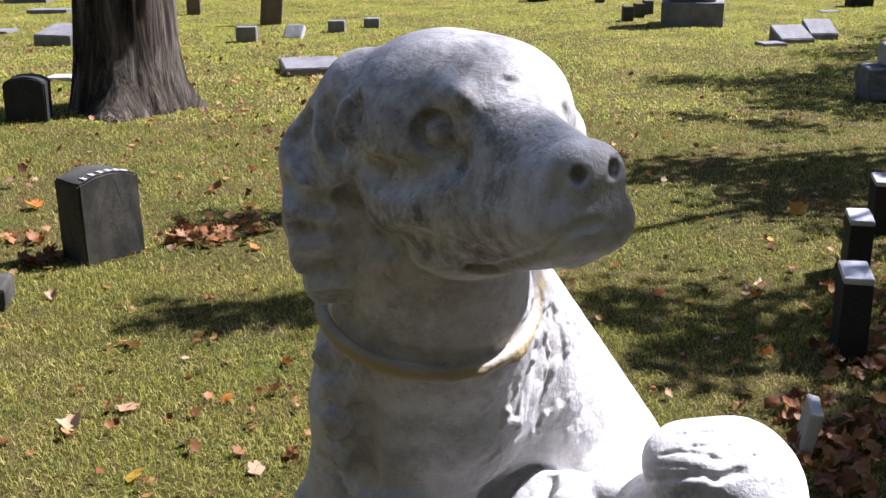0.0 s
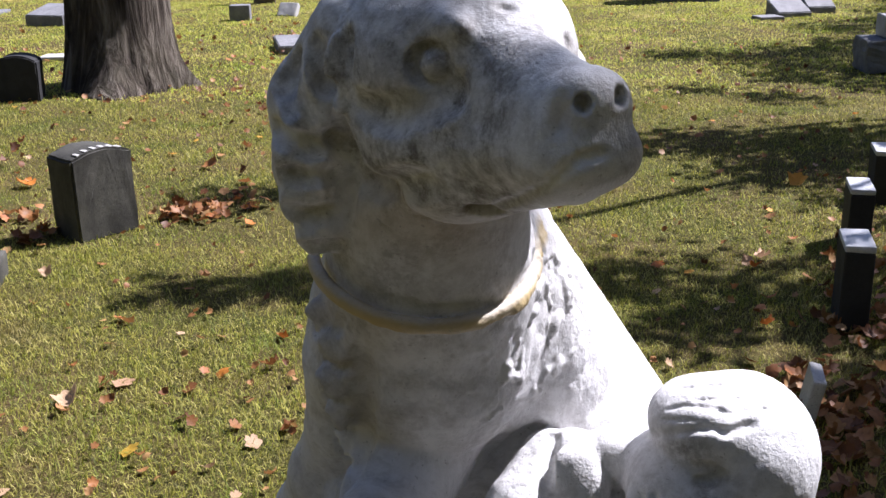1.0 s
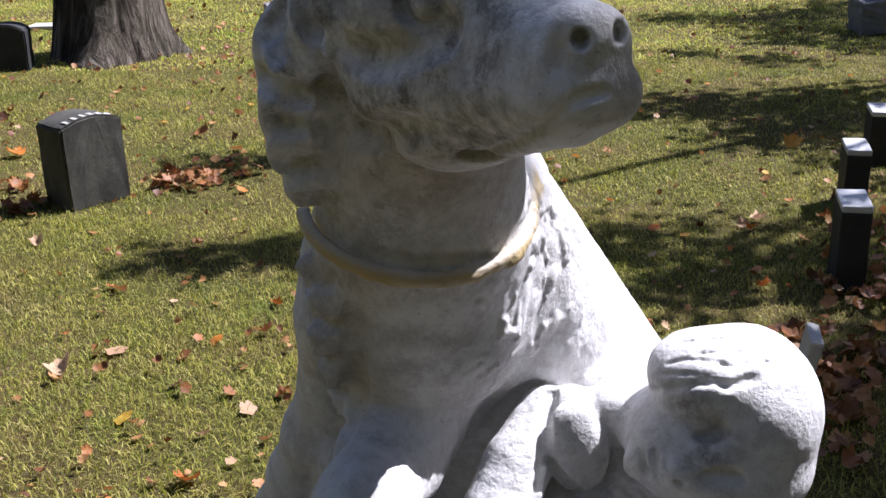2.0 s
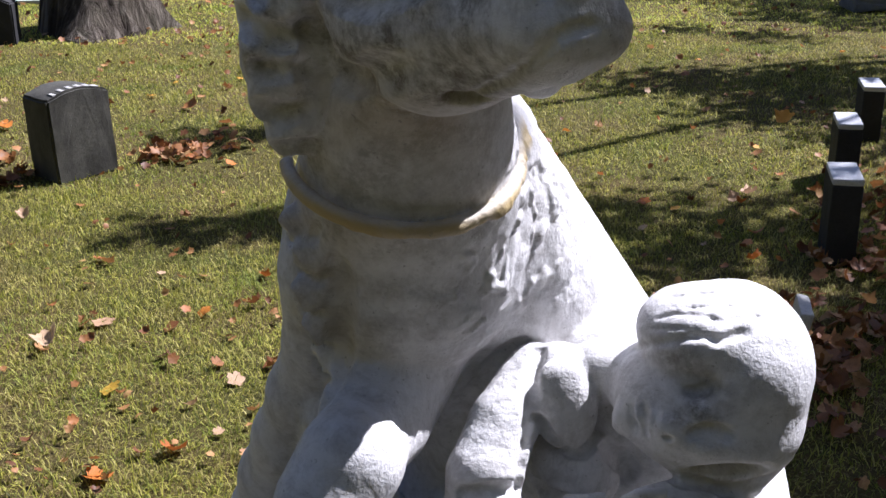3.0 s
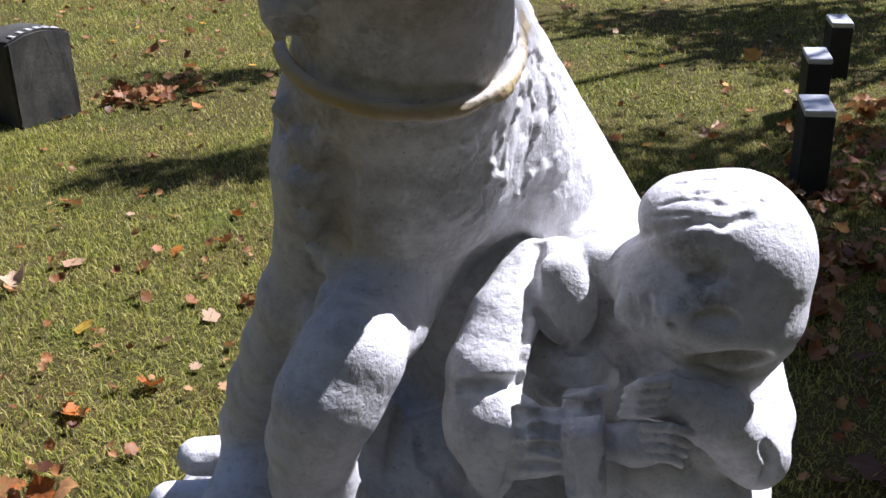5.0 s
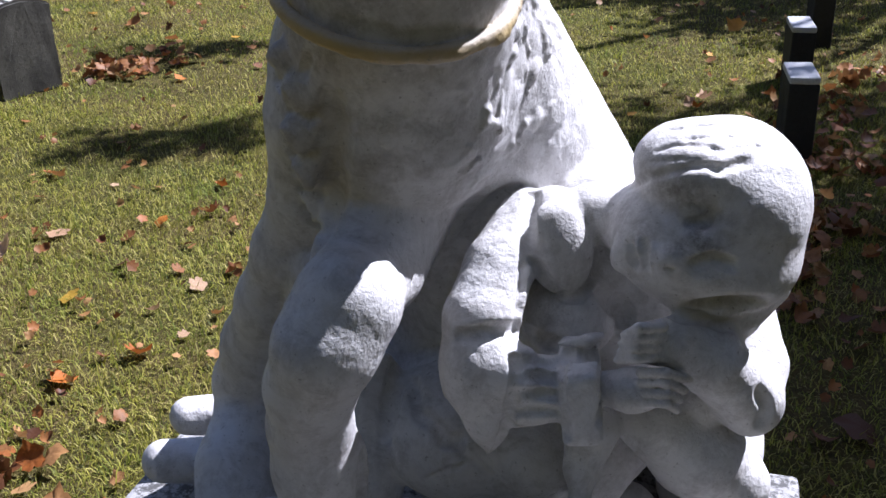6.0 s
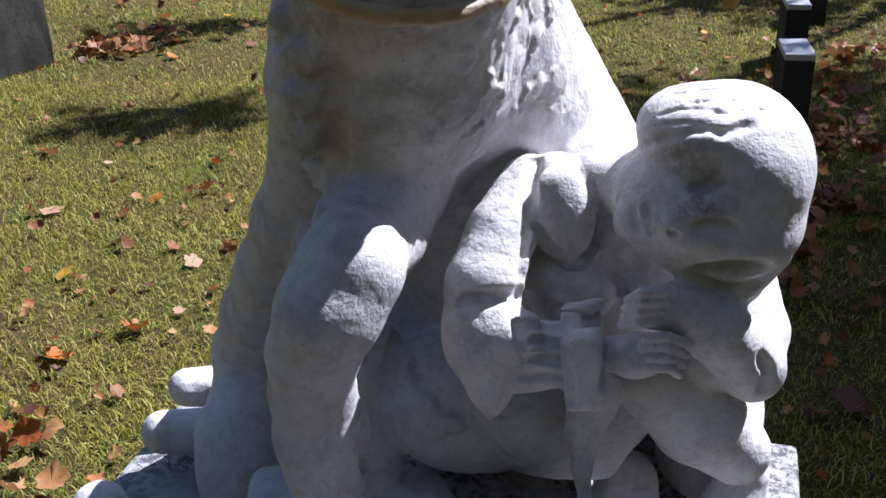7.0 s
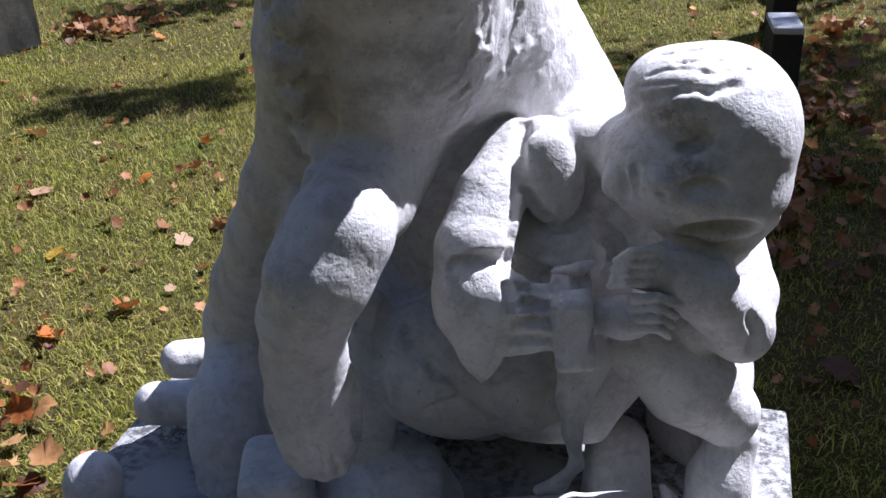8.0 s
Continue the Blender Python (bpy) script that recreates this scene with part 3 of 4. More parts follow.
    c.chain([(0.120, 0.885, 0.908, 0.0438), (0.160, 0.865, 0.905, 0.0368)], 0.010)
    c.chain([(0.123, 0.885, 0.878, 0.0429), (0.132, 0.875, 0.833, 0.0244), (0.136, 0.870, 0.801, 0.0095)], 0.014)
    c.chain([(0.166, 0.885, 0.871, 0.0445), (0.221, 0.870, 0.879, 0.0400)], 0.003)
    c.groove([(0.159, 0.820, 0.946), (0.182, 0.820, 0.947), (0.204, 0.820, 0.940)], TO_LAP, 0.0036, 0.002)
    c.groove([(0.159, 0.820, 0.926), (0.182, 0.820, 0.927), (0.204, 0.820, 0.921)], TO_LAP, 0.0036, 0.002)
    c.groove([(0.159, 0.820, 0.903), (0.183, 0.820, 0.904), (0.205, 0.820, 0.899)], TO_LAP, 0.0036, 0.002)
    c.groove([(0.159, 0.820, 0.879), (0.183, 0.820, 0.880), (0.205, 0.820, 0.878)], TO_LAP, 0.0036, 0.002)
    c.groove([(0.159, 0.820, 0.858), (0.184, 0.820, 0.859), (0.206, 0.820, 0.858)], TO_LAP, 0.0036, 0.002)
    c.block((0.239, 0.862, 0.882), (0.0235, 0.052, 0.047), 0.010, 0.0015, ((0.97, -0.17, 0.10), (0.17, 0.98, 0), (-0.10, 0, 0.99)))
    c.groove([(0.155, 0.820, 0.949), (0.160, 0.820, 0.933), (0.152, 0.820, 0.890), (0.146, 0.820, 0.853), (0.134, 0.820, 0.819)], TO_LAP, 0.004, 0.003)
    c.groove([(0.205, 0.820, 0.955), (0.207, 0.820, 0.909), (0.215, 0.820, 0.849)], TO_LAP, 0.0042, 0.002)
    c.groove([(0.253, 0.820, 0.949), (0.256, 0.820, 0.909), (0.255, 0.820, 0.867)], TO_LAP, 0.0036, 0.002)
    c.groove([(0.097, 0.860, 0.959), (0.123, 0.860, 0.963), (0.163, 0.870, 0.959)], TO_LAP, 0.0045, 0.006)
    # jacket opening and collar
    c.oval((0.245, 1.000, 0.913), (0.062, 0.066, 0.060), 0.006)                                   # shirt front
    c.oval((0.225, 1.000, 1.037), (0.040, 0.044, 0.046), 0.004)                                   # shoulder under the collar
    c.oval((0.226, 0.965, 1.018), (0.041, 0.026, 0.060), 0.003, ((0.95, 0.20, 0.20), (-0.20, 0.97, -0.1), (-0.22, 0.07, 0.96)))   # lapel
    c.oval((0.270, 1.000, 1.046), (0.040, 0.036, 0.040), 0.008)
    c.groove([(0.189, 0.950, 1.098), (0.187, 0.950, 1.065), (0.184, 0.940, 1.033), (0.179, 0.930, 0.987), (0.173, 0.920, 0.936)], TO_CHILD, 0.0048, 0.003)
    c.groove([(0.193, 0.950, 1.011), (0.208, 0.950, 0.983), (0.232, 0.950, 0.959), (0.250, 0.950, 0.958), (0.263, 0.950, 0.974)], TO_CHILD, 0.0035, 0.003)
    c.groove([(0.175, 0.930, 0.920), (0.211, 0.920, 0.906), (0.244, 0.910, 0.908), (0.277, 0.920, 0.904)], TO_CHILD, 0.008, 0.005)
    c.cone((0.392, 1.020, 0.976), (0.357, 1.060, 0.862), 0.060, 0.070, 0.01)                       # neck
    c.groove([(0.280, 0.930, 0.966), (0.297, 0.930, 0.948), (0.304, 0.930, 0.931)], TO_CHILD, 0.009, 0.004)
    c.chain([(0.214, 0.878, 0.935, 0.0026), (0.247, 0.875, 0.939, 0.0092), (0.265, 0.885, 0.940, 0.0046)], 0.002)
    # the other arm
    c.chain([(0.341, 0.855, 0.942, 0.0286), (0.390, 0.872, 0.911, 0.0400), (0.456, 0.905, 0.837, 0.0419)], 0.012)
    c.chain([(0.461, 0.910, 0.823, 0.0401), (0.483, 0.970, 0.842, 0.0408), (0.482, 1.030, 0.878, 0.0449)], 0.012)
    c.groove([(0.450, 0.860, 0.872), (0.464, 0.860, 0.848), (0.458, 0.860, 0.821)], TO_CHILD, 0.0015, 0.010)
    # hands, with their fingers
    c.cone((0.270, 0.862, 0.882), (0.294, 0.850, 0.885), 0.0208, 0.0265, 0.003)
    c.oval((0.301, 0.846, 0.889), (0.036, 0.026, 0.027), 0.006)
    c.chain([(0.300, 0.828, 0.922, 0.0064), (0.325, 0.814, 0.929, 0.0060), (0.359, 0.838, 0.904, 0.0049)], 0.0012)
    c.chain([(0.301, 0.828, 0.910, 0.0064), (0.326, 0.814, 0.916, 0.0060), (0.355, 0.838, 0.890, 0.0049)], 0.0012)
    c.chain([(0.301, 0.828, 0.897, 0.0065), (0.327, 0.814, 0.902, 0.0061), (0.351, 0.838, 0.877, 0.0049)], 0.0012)
    c.chain([(0.302, 0.828, 0.884, 0.0065), (0.328, 0.814, 0.889, 0.0061), (0.348, 0.838, 0.864, 0.0049)], 0.0012)
    c.oval((0.330, 0.852, 0.946), (0.044, 0.026, 0.027), 0.006)
    c.chain([(0.323, 0.832, 0.977, 0.0066), (0.293, 0.817, 0.985, 0.0062), (0.279, 0.830, 0.969, 0.0050)], 0.0012)
    c.chain([(0.323, 0.832, 0.964, 0.0067), (0.291, 0.817, 0.972, 0.0062), (0.277, 0.830, 0.959, 0.0051)], 0.0012)
    c.chain([(0.322, 0.832, 0.952, 0.0067), (0.290, 0.817, 0.960, 0.0063), (0.276, 0.830, 0.948, 0.0051)], 0.0012)
    c.chain([(0.322, 0.832, 0.939, 0.0067), (0.289, 0.817, 0.947, 0.0063), (0.274, 0.830, 0.938, 0.0051)], 0.0012)
    # the sleeping head, leaning to the dog
    c.oval((0.425, 0.950, 1.080), (0.090, 0.112, 0.097), 0.006)                                  # skull and hair
    c.oval((0.360, 0.930, 1.043), (0.080, 0.104, 0.072), 0.030, ((0.98, 0.0, -0.17), (0.0, 1.0, 0.0), (0.17, 0.0, 0.98)))   # face
    c.oval((0.417, 0.935, 1.013), (0.086, 0.100, 0.058), 0.030)                                  # cheek
    c.oval((0.375, 0.935, 1.130), (0.070, 0.080, 0.050), 0.020)                                  # side hair
    c.chain([(0.465, 0.950, 0.971, 0.0428), (0.438, 0.920, 0.941, 0.0273)], 0.02)                               # hair falling to the arm
    c.groove([(0.276, 0.860, 1.127), (0.293, 0.850, 1.141), (0.314, 0.840, 1.154), (0.341, 0.840, 1.161), (0.358, 0.830, 1.166), (0.369, 0.830, 1.160), (0.386, 0.830, 1.164), (0.405, 0.840, 1.167)], TO_FACE, 0.0008, 0.006)
    c.groove([(0.303, 0.850, 1.175), (0.327, 0.850, 1.182), (0.357, 0.850, 1.181), (0.377, 0.850, 1.175)], TO_FACE, 0.0002, 0.0025)
    c.groove([(0.338, 0.860, 1.185), (0.372, 0.860, 1.188), (0.402, 0.860, 1.185), (0.420, 0.860, 1.190)], TO_FACE, 0.0002, 0.0025)
    c.groove([(0.298, 0.850, 1.163), (0.328, 0.850, 1.166), (0.370, 0.850, 1.168)], TO_FACE, 0.0001, 0.0025)
    c.groove([(0.319, 0.870, 1.193), (0.349, 0.870, 1.196), (0.386, 0.870, 1.197)], TO_FACE, 0.0001, 0.0025)
    c.groove([(0.391, 0.850, 1.176), (0.412, 0.850, 1.179), (0.434, 0.860, 1.172)], TO_FACE, 0.0001, 0.0025)
    # nose, lips, shut eyes
    c.cone((0.330, 0.846, 1.050), (0.372, 0.857, 1.066), 0.0125, 0.0130, 0.018)
    c.bulge((0.316, 0.810, 1.066), TO_FACE, (0.011, 0.011, 0.011), 0.0005, 0.010)
    c.dent((0.318, 0.810, 1.054), TO_FACE, (0.006, 0.006, 0.004), 0.000, 0.004)
    c.dent((0.350, 0.820, 1.109), TO_FACE, (0.022, 0.012, 0.014), -0.004, 0.010)
    c.bulge((0.348, 0.820, 1.114), TO_FACE, (0.016, 0.010, 0.010), 0.002, 0.006)
    c.groove([(0.339, 0.820, 1.102), (0.350, 0.820, 1.100), (0.361, 0.820, 1.106)], TO_FACE, 0.0022, 0.004)
    c.dent((0.370, 0.820, 1.051), TO_FACE, (0.026, 0.012, 0.012), -0.006, 0.012)
    c.groove([(0.348, 0.820, 1.056), (0.366, 0.820, 1.062), (0.389, 0.820, 1.053)], TO_FACE, 0.0028, 0.006)
    c.bulge((0.283, 0.810, 1.074), TO_FACE, (0.008, 0.010, 0.013), 0.0025, 0.006)
    c.bulge((0.296, 0.810, 1.069), TO_FACE, (0.008, 0.010, 0.014), 0.0025, 0.006)
    c.groove([(0.285, 0.810, 1.084), (0.289, 0.810, 1.070), (0.289, 0.810, 1.055)], TO_FACE, 0.0028, 0.004)
    c.groove([(0.273, 0.820, 1.075), (0.276, 0.820, 1.063), (0.279, 0.820, 1.052)], TO_FACE, 0.0006, 0.010)
    c.bulge((0.266, 0.820, 1.059), TO_FACE, (0.016, 0.012, 0.018), 0.001, 0.014)
    # the deep shade below the cheek
    c.dent((0.408, 0.870, 0.984), TO_FACE, (0.046, 0.032, 0.016), 0.004, 0.012)
    c.groove([(0.346, 0.870, 0.973), (0.380, 0.870, 0.966), (0.415, 0.880, 0.948)], TO_FACE, 0.003, 0.006)


def build_statue():
    c = Carving((-0.47, 0.53, 0.455), (0.57, 1.55, 1.70), 0.0029)
    carve_dog_body(c)
    carve_dog_head(c)
    carve_child(c)
    v, q, n = c.skin()
    lumps = fbm(v, 26, 5)
    coat = np.maximum(near(v, (0.17, 0.98, 1.22), (0.17, 0.28, 0.22)), 0.45 * near(v, (0.04, 0.88, 1.20), (0.13, 0.2, 0.20)))
    coat *= (n[:, 1] < 0.6)
    warp = v + 0.018 * np.stack([fbm(v, 12, s) for s in (31, 32, 33)], 1)
    curl = np.abs(fbm(warp, 19, 9, 2))
    chip = np.clip(fbm(warp, 36, 12, 3) - 0.05, 0, 0.30)
    push = 0.0010 * lumps + 0.0005 * fbm(v, 90, 6) - coat * 0.010 * np.clip(0.26 - curl, 0, 1) + coat * 0.022 * chip
    hair = near(v, (0.40, 0.87, 1.185), (0.10, 0.10, 0.05))
    push += hair * 0.0022 * fbm(v * np.array((1, 1, 2.0)), 45, 15, 2)
    child = near(v, (0.14, 0.93, 0.98), (0.09, 0.14, 0.12))
    push -= child * 0.006 * np.clip(fbm(v, 105, 18, 2) - 0.30, 0, 1)
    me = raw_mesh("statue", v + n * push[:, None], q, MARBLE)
    ob = smooth(new("statue", me))
    ax = np.array((0.10, -0.36, 1.0)) / np.linalg.norm((0.10, -0.36, 1.0))
    d = v - np.array((0.038, 0.967, 1.334))
    h = d @ ax
    rr = np.linalg.norm(d - np.outer(h, ax), axis=1)
    band = np.clip(1.4 - np.abs(h) / 0.011, 0, 1) * (rr > 0.124) * (rr < 0.16) * np.clip(0.8 + 0.5 * fbm(v, 30, 21), 0.2, 0.95)
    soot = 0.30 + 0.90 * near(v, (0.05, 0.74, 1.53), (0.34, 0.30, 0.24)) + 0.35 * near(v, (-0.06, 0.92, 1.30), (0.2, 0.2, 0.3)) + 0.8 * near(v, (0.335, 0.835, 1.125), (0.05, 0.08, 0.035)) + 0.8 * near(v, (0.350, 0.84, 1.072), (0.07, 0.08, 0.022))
    tan = 0.05 + 0.6 * near(v, (-0.05, 0.90, 1.20), (0.10, 0.16, 0.34)) + 0.55 * near(v, (0.06, 0.80, 1.42), (0.18, 0.18, 0.10)) + 0.7 * near(v, (0.157, 0.57, 1.570), (0.02, 0.04, 0.035))
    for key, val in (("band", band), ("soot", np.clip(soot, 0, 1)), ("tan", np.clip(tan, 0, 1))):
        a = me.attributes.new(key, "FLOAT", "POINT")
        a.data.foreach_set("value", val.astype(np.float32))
    return tagged(ob, "weathered white marble statue of seated dog and sleeping child", "statue")


build_statue()



# ---------- plinth ----------
def build_plinth():
    bm = bmesh.new()
    box(bm, 1.06, 1.02, 0.47, bevel=0.012, segments=2, cuts=4, rough=0.0012)
    ob = link_mesh("plinth", bm, SLAB)
    ob.matrix_world = pose(0.02, 0.92, 0, 0, 0, -18)
    return tagged(ob, "pale marble plinth slab with dark lichen specks", "plinth")


build_plinth()

# ---------- gravestones ----------
def empty_thing(name, label, category, group=""):
    return tagged(new(name), label, category, group)


def arched_stone(width, depth, height, rise, seed, steps=14):
    """A tablet with a gently arched top and chipped edges."""
    bm = bmesh.new()
    prof = [(-width / 2, 0), (-width / 2, height - rise * 1.0)]
    for i in range(steps + 1):
        u = -1 + 2 * i / steps
        prof.append((u * width / 2 * 0.985, height - rise * (u * u) * 0.85))
    prof += [(width / 2, height - rise), (width / 2, 0)]
    fr = [bm.verts.new((x, -depth / 2, z)) for x, z in prof]
    face = bm.faces.new(fr)
    ext = bmesh.ops.extrude_face_region(bm, geom=[face])
    bmesh.ops.translate(bm, vec=(0, depth, 0), verts=[e for e in ext["geom"] if isinstance(e, bmesh.types.BMVert)])
    bmesh.ops.recalc_face_normals(bm, faces=bm.faces)
    bmesh.ops.bevel(bm, geom=[e for e in bm.edges if e.calc_face_angle(0) > 0.5], offset=0.012, segments=2, affect="EDGES")
    bmesh.ops.triangulate(bm, faces=[f for f in bm.faces if len(f.verts) > 4])
    for _ in range(2):
        bmesh.ops.subdivide_edges(bm, edges=[e for e in bm.edges if e.calc_length() > 0.05], cuts=1)
    for v in bm.verts:
        v.co += noise.noise_vector(v.co * 14 + Vector((seed, 0, 0))) * 0.005
    bmesh.ops.recalc_face_normals(bm, faces=bm.faces)
    return bm


def build_headstone():
    ob = empty_thing("headstone", "dark stained headstone with a pale worn arched top", "headstone")
    part("tablet", arched_stone(0.36, 0.25, 0.49, 0.05, 3), MOSSY, ob)
    bm = bmesh.new()
    r = random.Random(5)
    for i in range(6):
        u = -0.12 + 0.048 * i
        box(bm, 0.026 * r.uniform(0.6, 1), 0.05, 0.006, (u, -0.085, 0.486 - 0.05 * (u / 0.18) ** 2 * 0.85), 0)
    tagged(link_mesh("inscription", bm, PALE, ob), "worn pale lettering along the top", kind="stuff")
    ob.matrix_world = pose(-1.87, 5.52, -0.01, 0, -1.5, 48)
    return ob


def build_block_stone(name, label, sx, sy, sz, at, rz, material, bevel=0.02, tilt=(0, 0), rough=0.004, group=""):
    bm = bmesh.new()
    box(bm, sx, sy, sz, bevel=bevel, segments=2, cuts=3, rough=rough)
    bmesh.ops.recalc_face_normals(bm, faces=bm.faces)
    ob = link_mesh(name, bm, material)
    ob.matrix_world = pose(at[0], at[1], -0.015, tilt[0], tilt[1], rz)
    return tagged(ob, label, "gravestone", group)


def build_slant_stone(label, sx, sy, front, back, at, rz, material, group=""):
    """A low marker whose face slopes from its back down to its front."""
    bm = bmesh.new()
    box(bm, sx, sy, 1.0, bevel=0.0)
    for v in bm.verts:
        if v.co.z > 0.5:
            v.co.z = back if v.co.y > 0 else front
    bmesh.ops.bevel(bm, geom=list(bm.edges), offset=0.012, segments=2, affect="EDGES")
    ob = link_mesh("slant_marker", bm, material)
    ob.matrix_world = pose(at[0], at[1], -0.015, 0, 0, rz)
    return tagged(ob, label, "gravestone", group)


def build_roll_stone():
    bm = arched_stone(0.36, 0.26, 0.42, 0.06, 8)
    ob = link_mesh("headstone", bm, SLATE)
    ob.matrix_world = pose(-3.80, 9.62, -0.01, 0, 0, 8)
    return tagged(ob, "small dark headstone beside the tree", "headstone")


def build_foot_stone(at, sz, rz, w=0.135, d=0.26):
    ob = empty_thing("footstone", "narrow dark footstone with its lit top painted pale", "gravestone", "row of footstones")
    # lit top and shaded sides are put into these two colours
    bm = bmesh.new()
    box(bm, w, d, sz, bevel=0.008, segments=2, cuts=2, rough=0.003)
    part("shaft", bm, SLATE, ob)
    bm = bmesh.new()
    box(bm, w + 0.001, d + 0.001, 0.030, (0, 0, sz - 0.002), bevel=0.010, segments=2, cuts=2, rough=0.002)
    part("top", bm, LIT_TOP_STONE, ob, "top face painted pale as if lit")
    ob.matrix_world = pose(at[0], at[1], -0.01, 0, 0, rz)
    return ob


def build_monument():
    ob = empty_thing("monument", "grey granite monument base with a stepped die", "monument")
    bm = bmesh.new()
    box(bm, 1.0, 1.0, 0.40, bevel=0.02, cuts=3, rough=0.004)
    part("base", bm, GRANITE, ob)
    bm = bmesh.new()
    box(bm, 0.74, 0.74, 0.22, (0, 0, 0.40), bevel=0.03, cuts=2, rough=0.003)
    part("step", bm, GRANITE, ob)
    bm = bmesh.new()
    box(bm, 0.58, 0.58, 1.1, (0, 0, 0.62), bevel=0.02, cuts=2, rough=0.003)
    part("die", bm, GRANITE, ob)
    ob.matrix_world = pose(3.95, 18.75, -0.01, 0, 0, -12)
    return ob


def build_ledger_pile():
    group = "low stones by the shade"
    build_slant_stone("grey slant marker lying low in the grass", 0.50, 0.42, 0.10, 0.26, (4.80, 15.9, 0), 10, GRANITE, group)
    build_slant_stone("grey slant marker beside a second one", 0.42, 0.40, 0.12, 0.30, (5.35, 16.4, 0), 4, GRANITE, group)
    build_block_stone("flush_marker", "flat grey flush marker in the grass", 0.36, 0.30, 0.07, (4.42, 15.55), 12, GRANITE, group=group)


def build_rock_faced():
    ob = empty_thing("headstone", "rock-faced granite headstone with a pale upper block", "headstone")
    bm = bmesh.new()
    box(bm, 1.0, 0.5, 0.33, bevel=0.03, cuts=5, rough=0.022)
    part("base", bm, GRANITE, ob, "rough rock-faced base")
    bm = bmesh.new()
    box(bm, 0.8, 0.32, 0.22, (0.08, 0.02, 0.33), bevel=0.02, cuts=3, rough=0.006)
    part("die", bm, PALE, ob)
    ob.matrix_world = pose(4.62, 11.0, -0.01, 0, 0, -4)
    return ob


def build_leaning_slab():
    bm = bmesh.new()
    box(bm, 0.045, 0.15, 0.23, bevel=0.010, segments=2, cuts=3, rough=0.003)
    ob = link_mesh("gravestone", bm, PALE)
    ob.matrix_world = pose(1.24, 3.16, -0.02, 4, 9, -10)
    return tagged(ob, "thin white marble slab leaning among dead leaves", "gravestone")


build_headstone()
build_roll_stone()
build_foot_stone((1.725, 4.13), 0.35, -12, 0.12)
build_foot_stone((2.10, 5.17), 0.31, -12, 0.115)
build_foot_stone((2.52, 6.00), 0.31, -12, 0.115)
build_leaning_slab()
build_monument()
build_ledger_pile()
build_rock_faced()
build_block_stone("cube_marker", "small grey granite block marker", 0.29, 0.22, 0.26, (-2.98, 15.85), 4, GRANITE)
build_block_stone("tilted_marker", "small pale marker tipped back in the grass", 0.30, 0.10, 0.24, (-2.42, 16.5), -18, PALE, tilt=(-38, 0))
build_block_stone("tall_slab", "tall brown sandstone slab leaning aside", 0.36, 0.16, 1.1, (-3.12, 18.8), 5, BROWN, tilt=(0, 5))
build_slant_stone("low grey ledger stone with a sloping top", 0.70, 0.75, 0.10, 0.14, (-1.68, 12.95, 0), 14, GRANITE)
build_block_stone("flush_marker", "small white flush stone beside a ledger", 0.22, 0.18, 0.10, (-1.28, 13.75), 0, PALE)
build_block_stone("cube_marker", "small grey block marker in dry grass", 0.26, 0.2, 0.2, (-1.86, 17.45), 0, GRANITE, group="two small blocks")
build_block_stone("cube_marker", "small grey block marker in dry grass", 0.25, 0.2, 0.18, (-1.36, 18.1), 0, GRANITE, group="two small blocks")
build_block_stone("cube_marker", "brown block marker at the lawn's far side", 0.25, 0.2, 0.40, (-4.85, 20.7), 6, BROWN)
build_slant_stone("low pale gravestone behind the tree", 0.62, 0.55, 0.16, 0.28, (-5.62, 15.85, 0), -18, GRANITE)
build_block_stone("flush_marker", "flat pale flush marker beside the tree", 0.30, 0.30, 0.05, (-4.42, 12.3), 0, PALE)
build_block_stone("flush_marker", "flat grey flush marker far off", 0.75, 0.4, 0.10, (-7.6, 20.9), 0, GRANITE)
build_block_stone("flush_marker", "flat pale flush marker far off", 0.5, 0.5, 0.06, (-7.2, 17.4), 0, GRANITE)
build_block_stone("cube_marker", "grey block far across the lawn", 0.9, 0.5, 0.5, (-9.0, 23.6), 0, GRANITE)
build_block_stone("cube_marker", "dark block marker far across the lawn", 0.45, 0.35, 0.35, (1.72, 23.9), 0, SLATE)
for _x, _y, _h in ((2.95, 19.3, 0.27), (3.28, 20.2, 0.25), (3.55, 20.9, 0.25), (2.95, 23.3, 0.3)):
    build_block_stone("cube_marker", "small dark marker beside the monument", 0.17, 0.2, _h, (_x, _y), 8, MOSSY, group="small markers by the monument")
build_block_stone("cube_marker", "dark stone block in the far grass", 0.45, 0.4, 0.5, (8.0, 22.5), 0, SLATE)
build_block_stone("flush_marker", "flat grey flush marker in far grass", 0.35, 0.3, 0.06, (6.9, 20.9), 0, GRANITE)
build_block_stone("flush_marker", "low grey stone at the lawn's edge", 0.34, 0.28, 0.13, (-2.24, 4.68), 12, MOSSY)


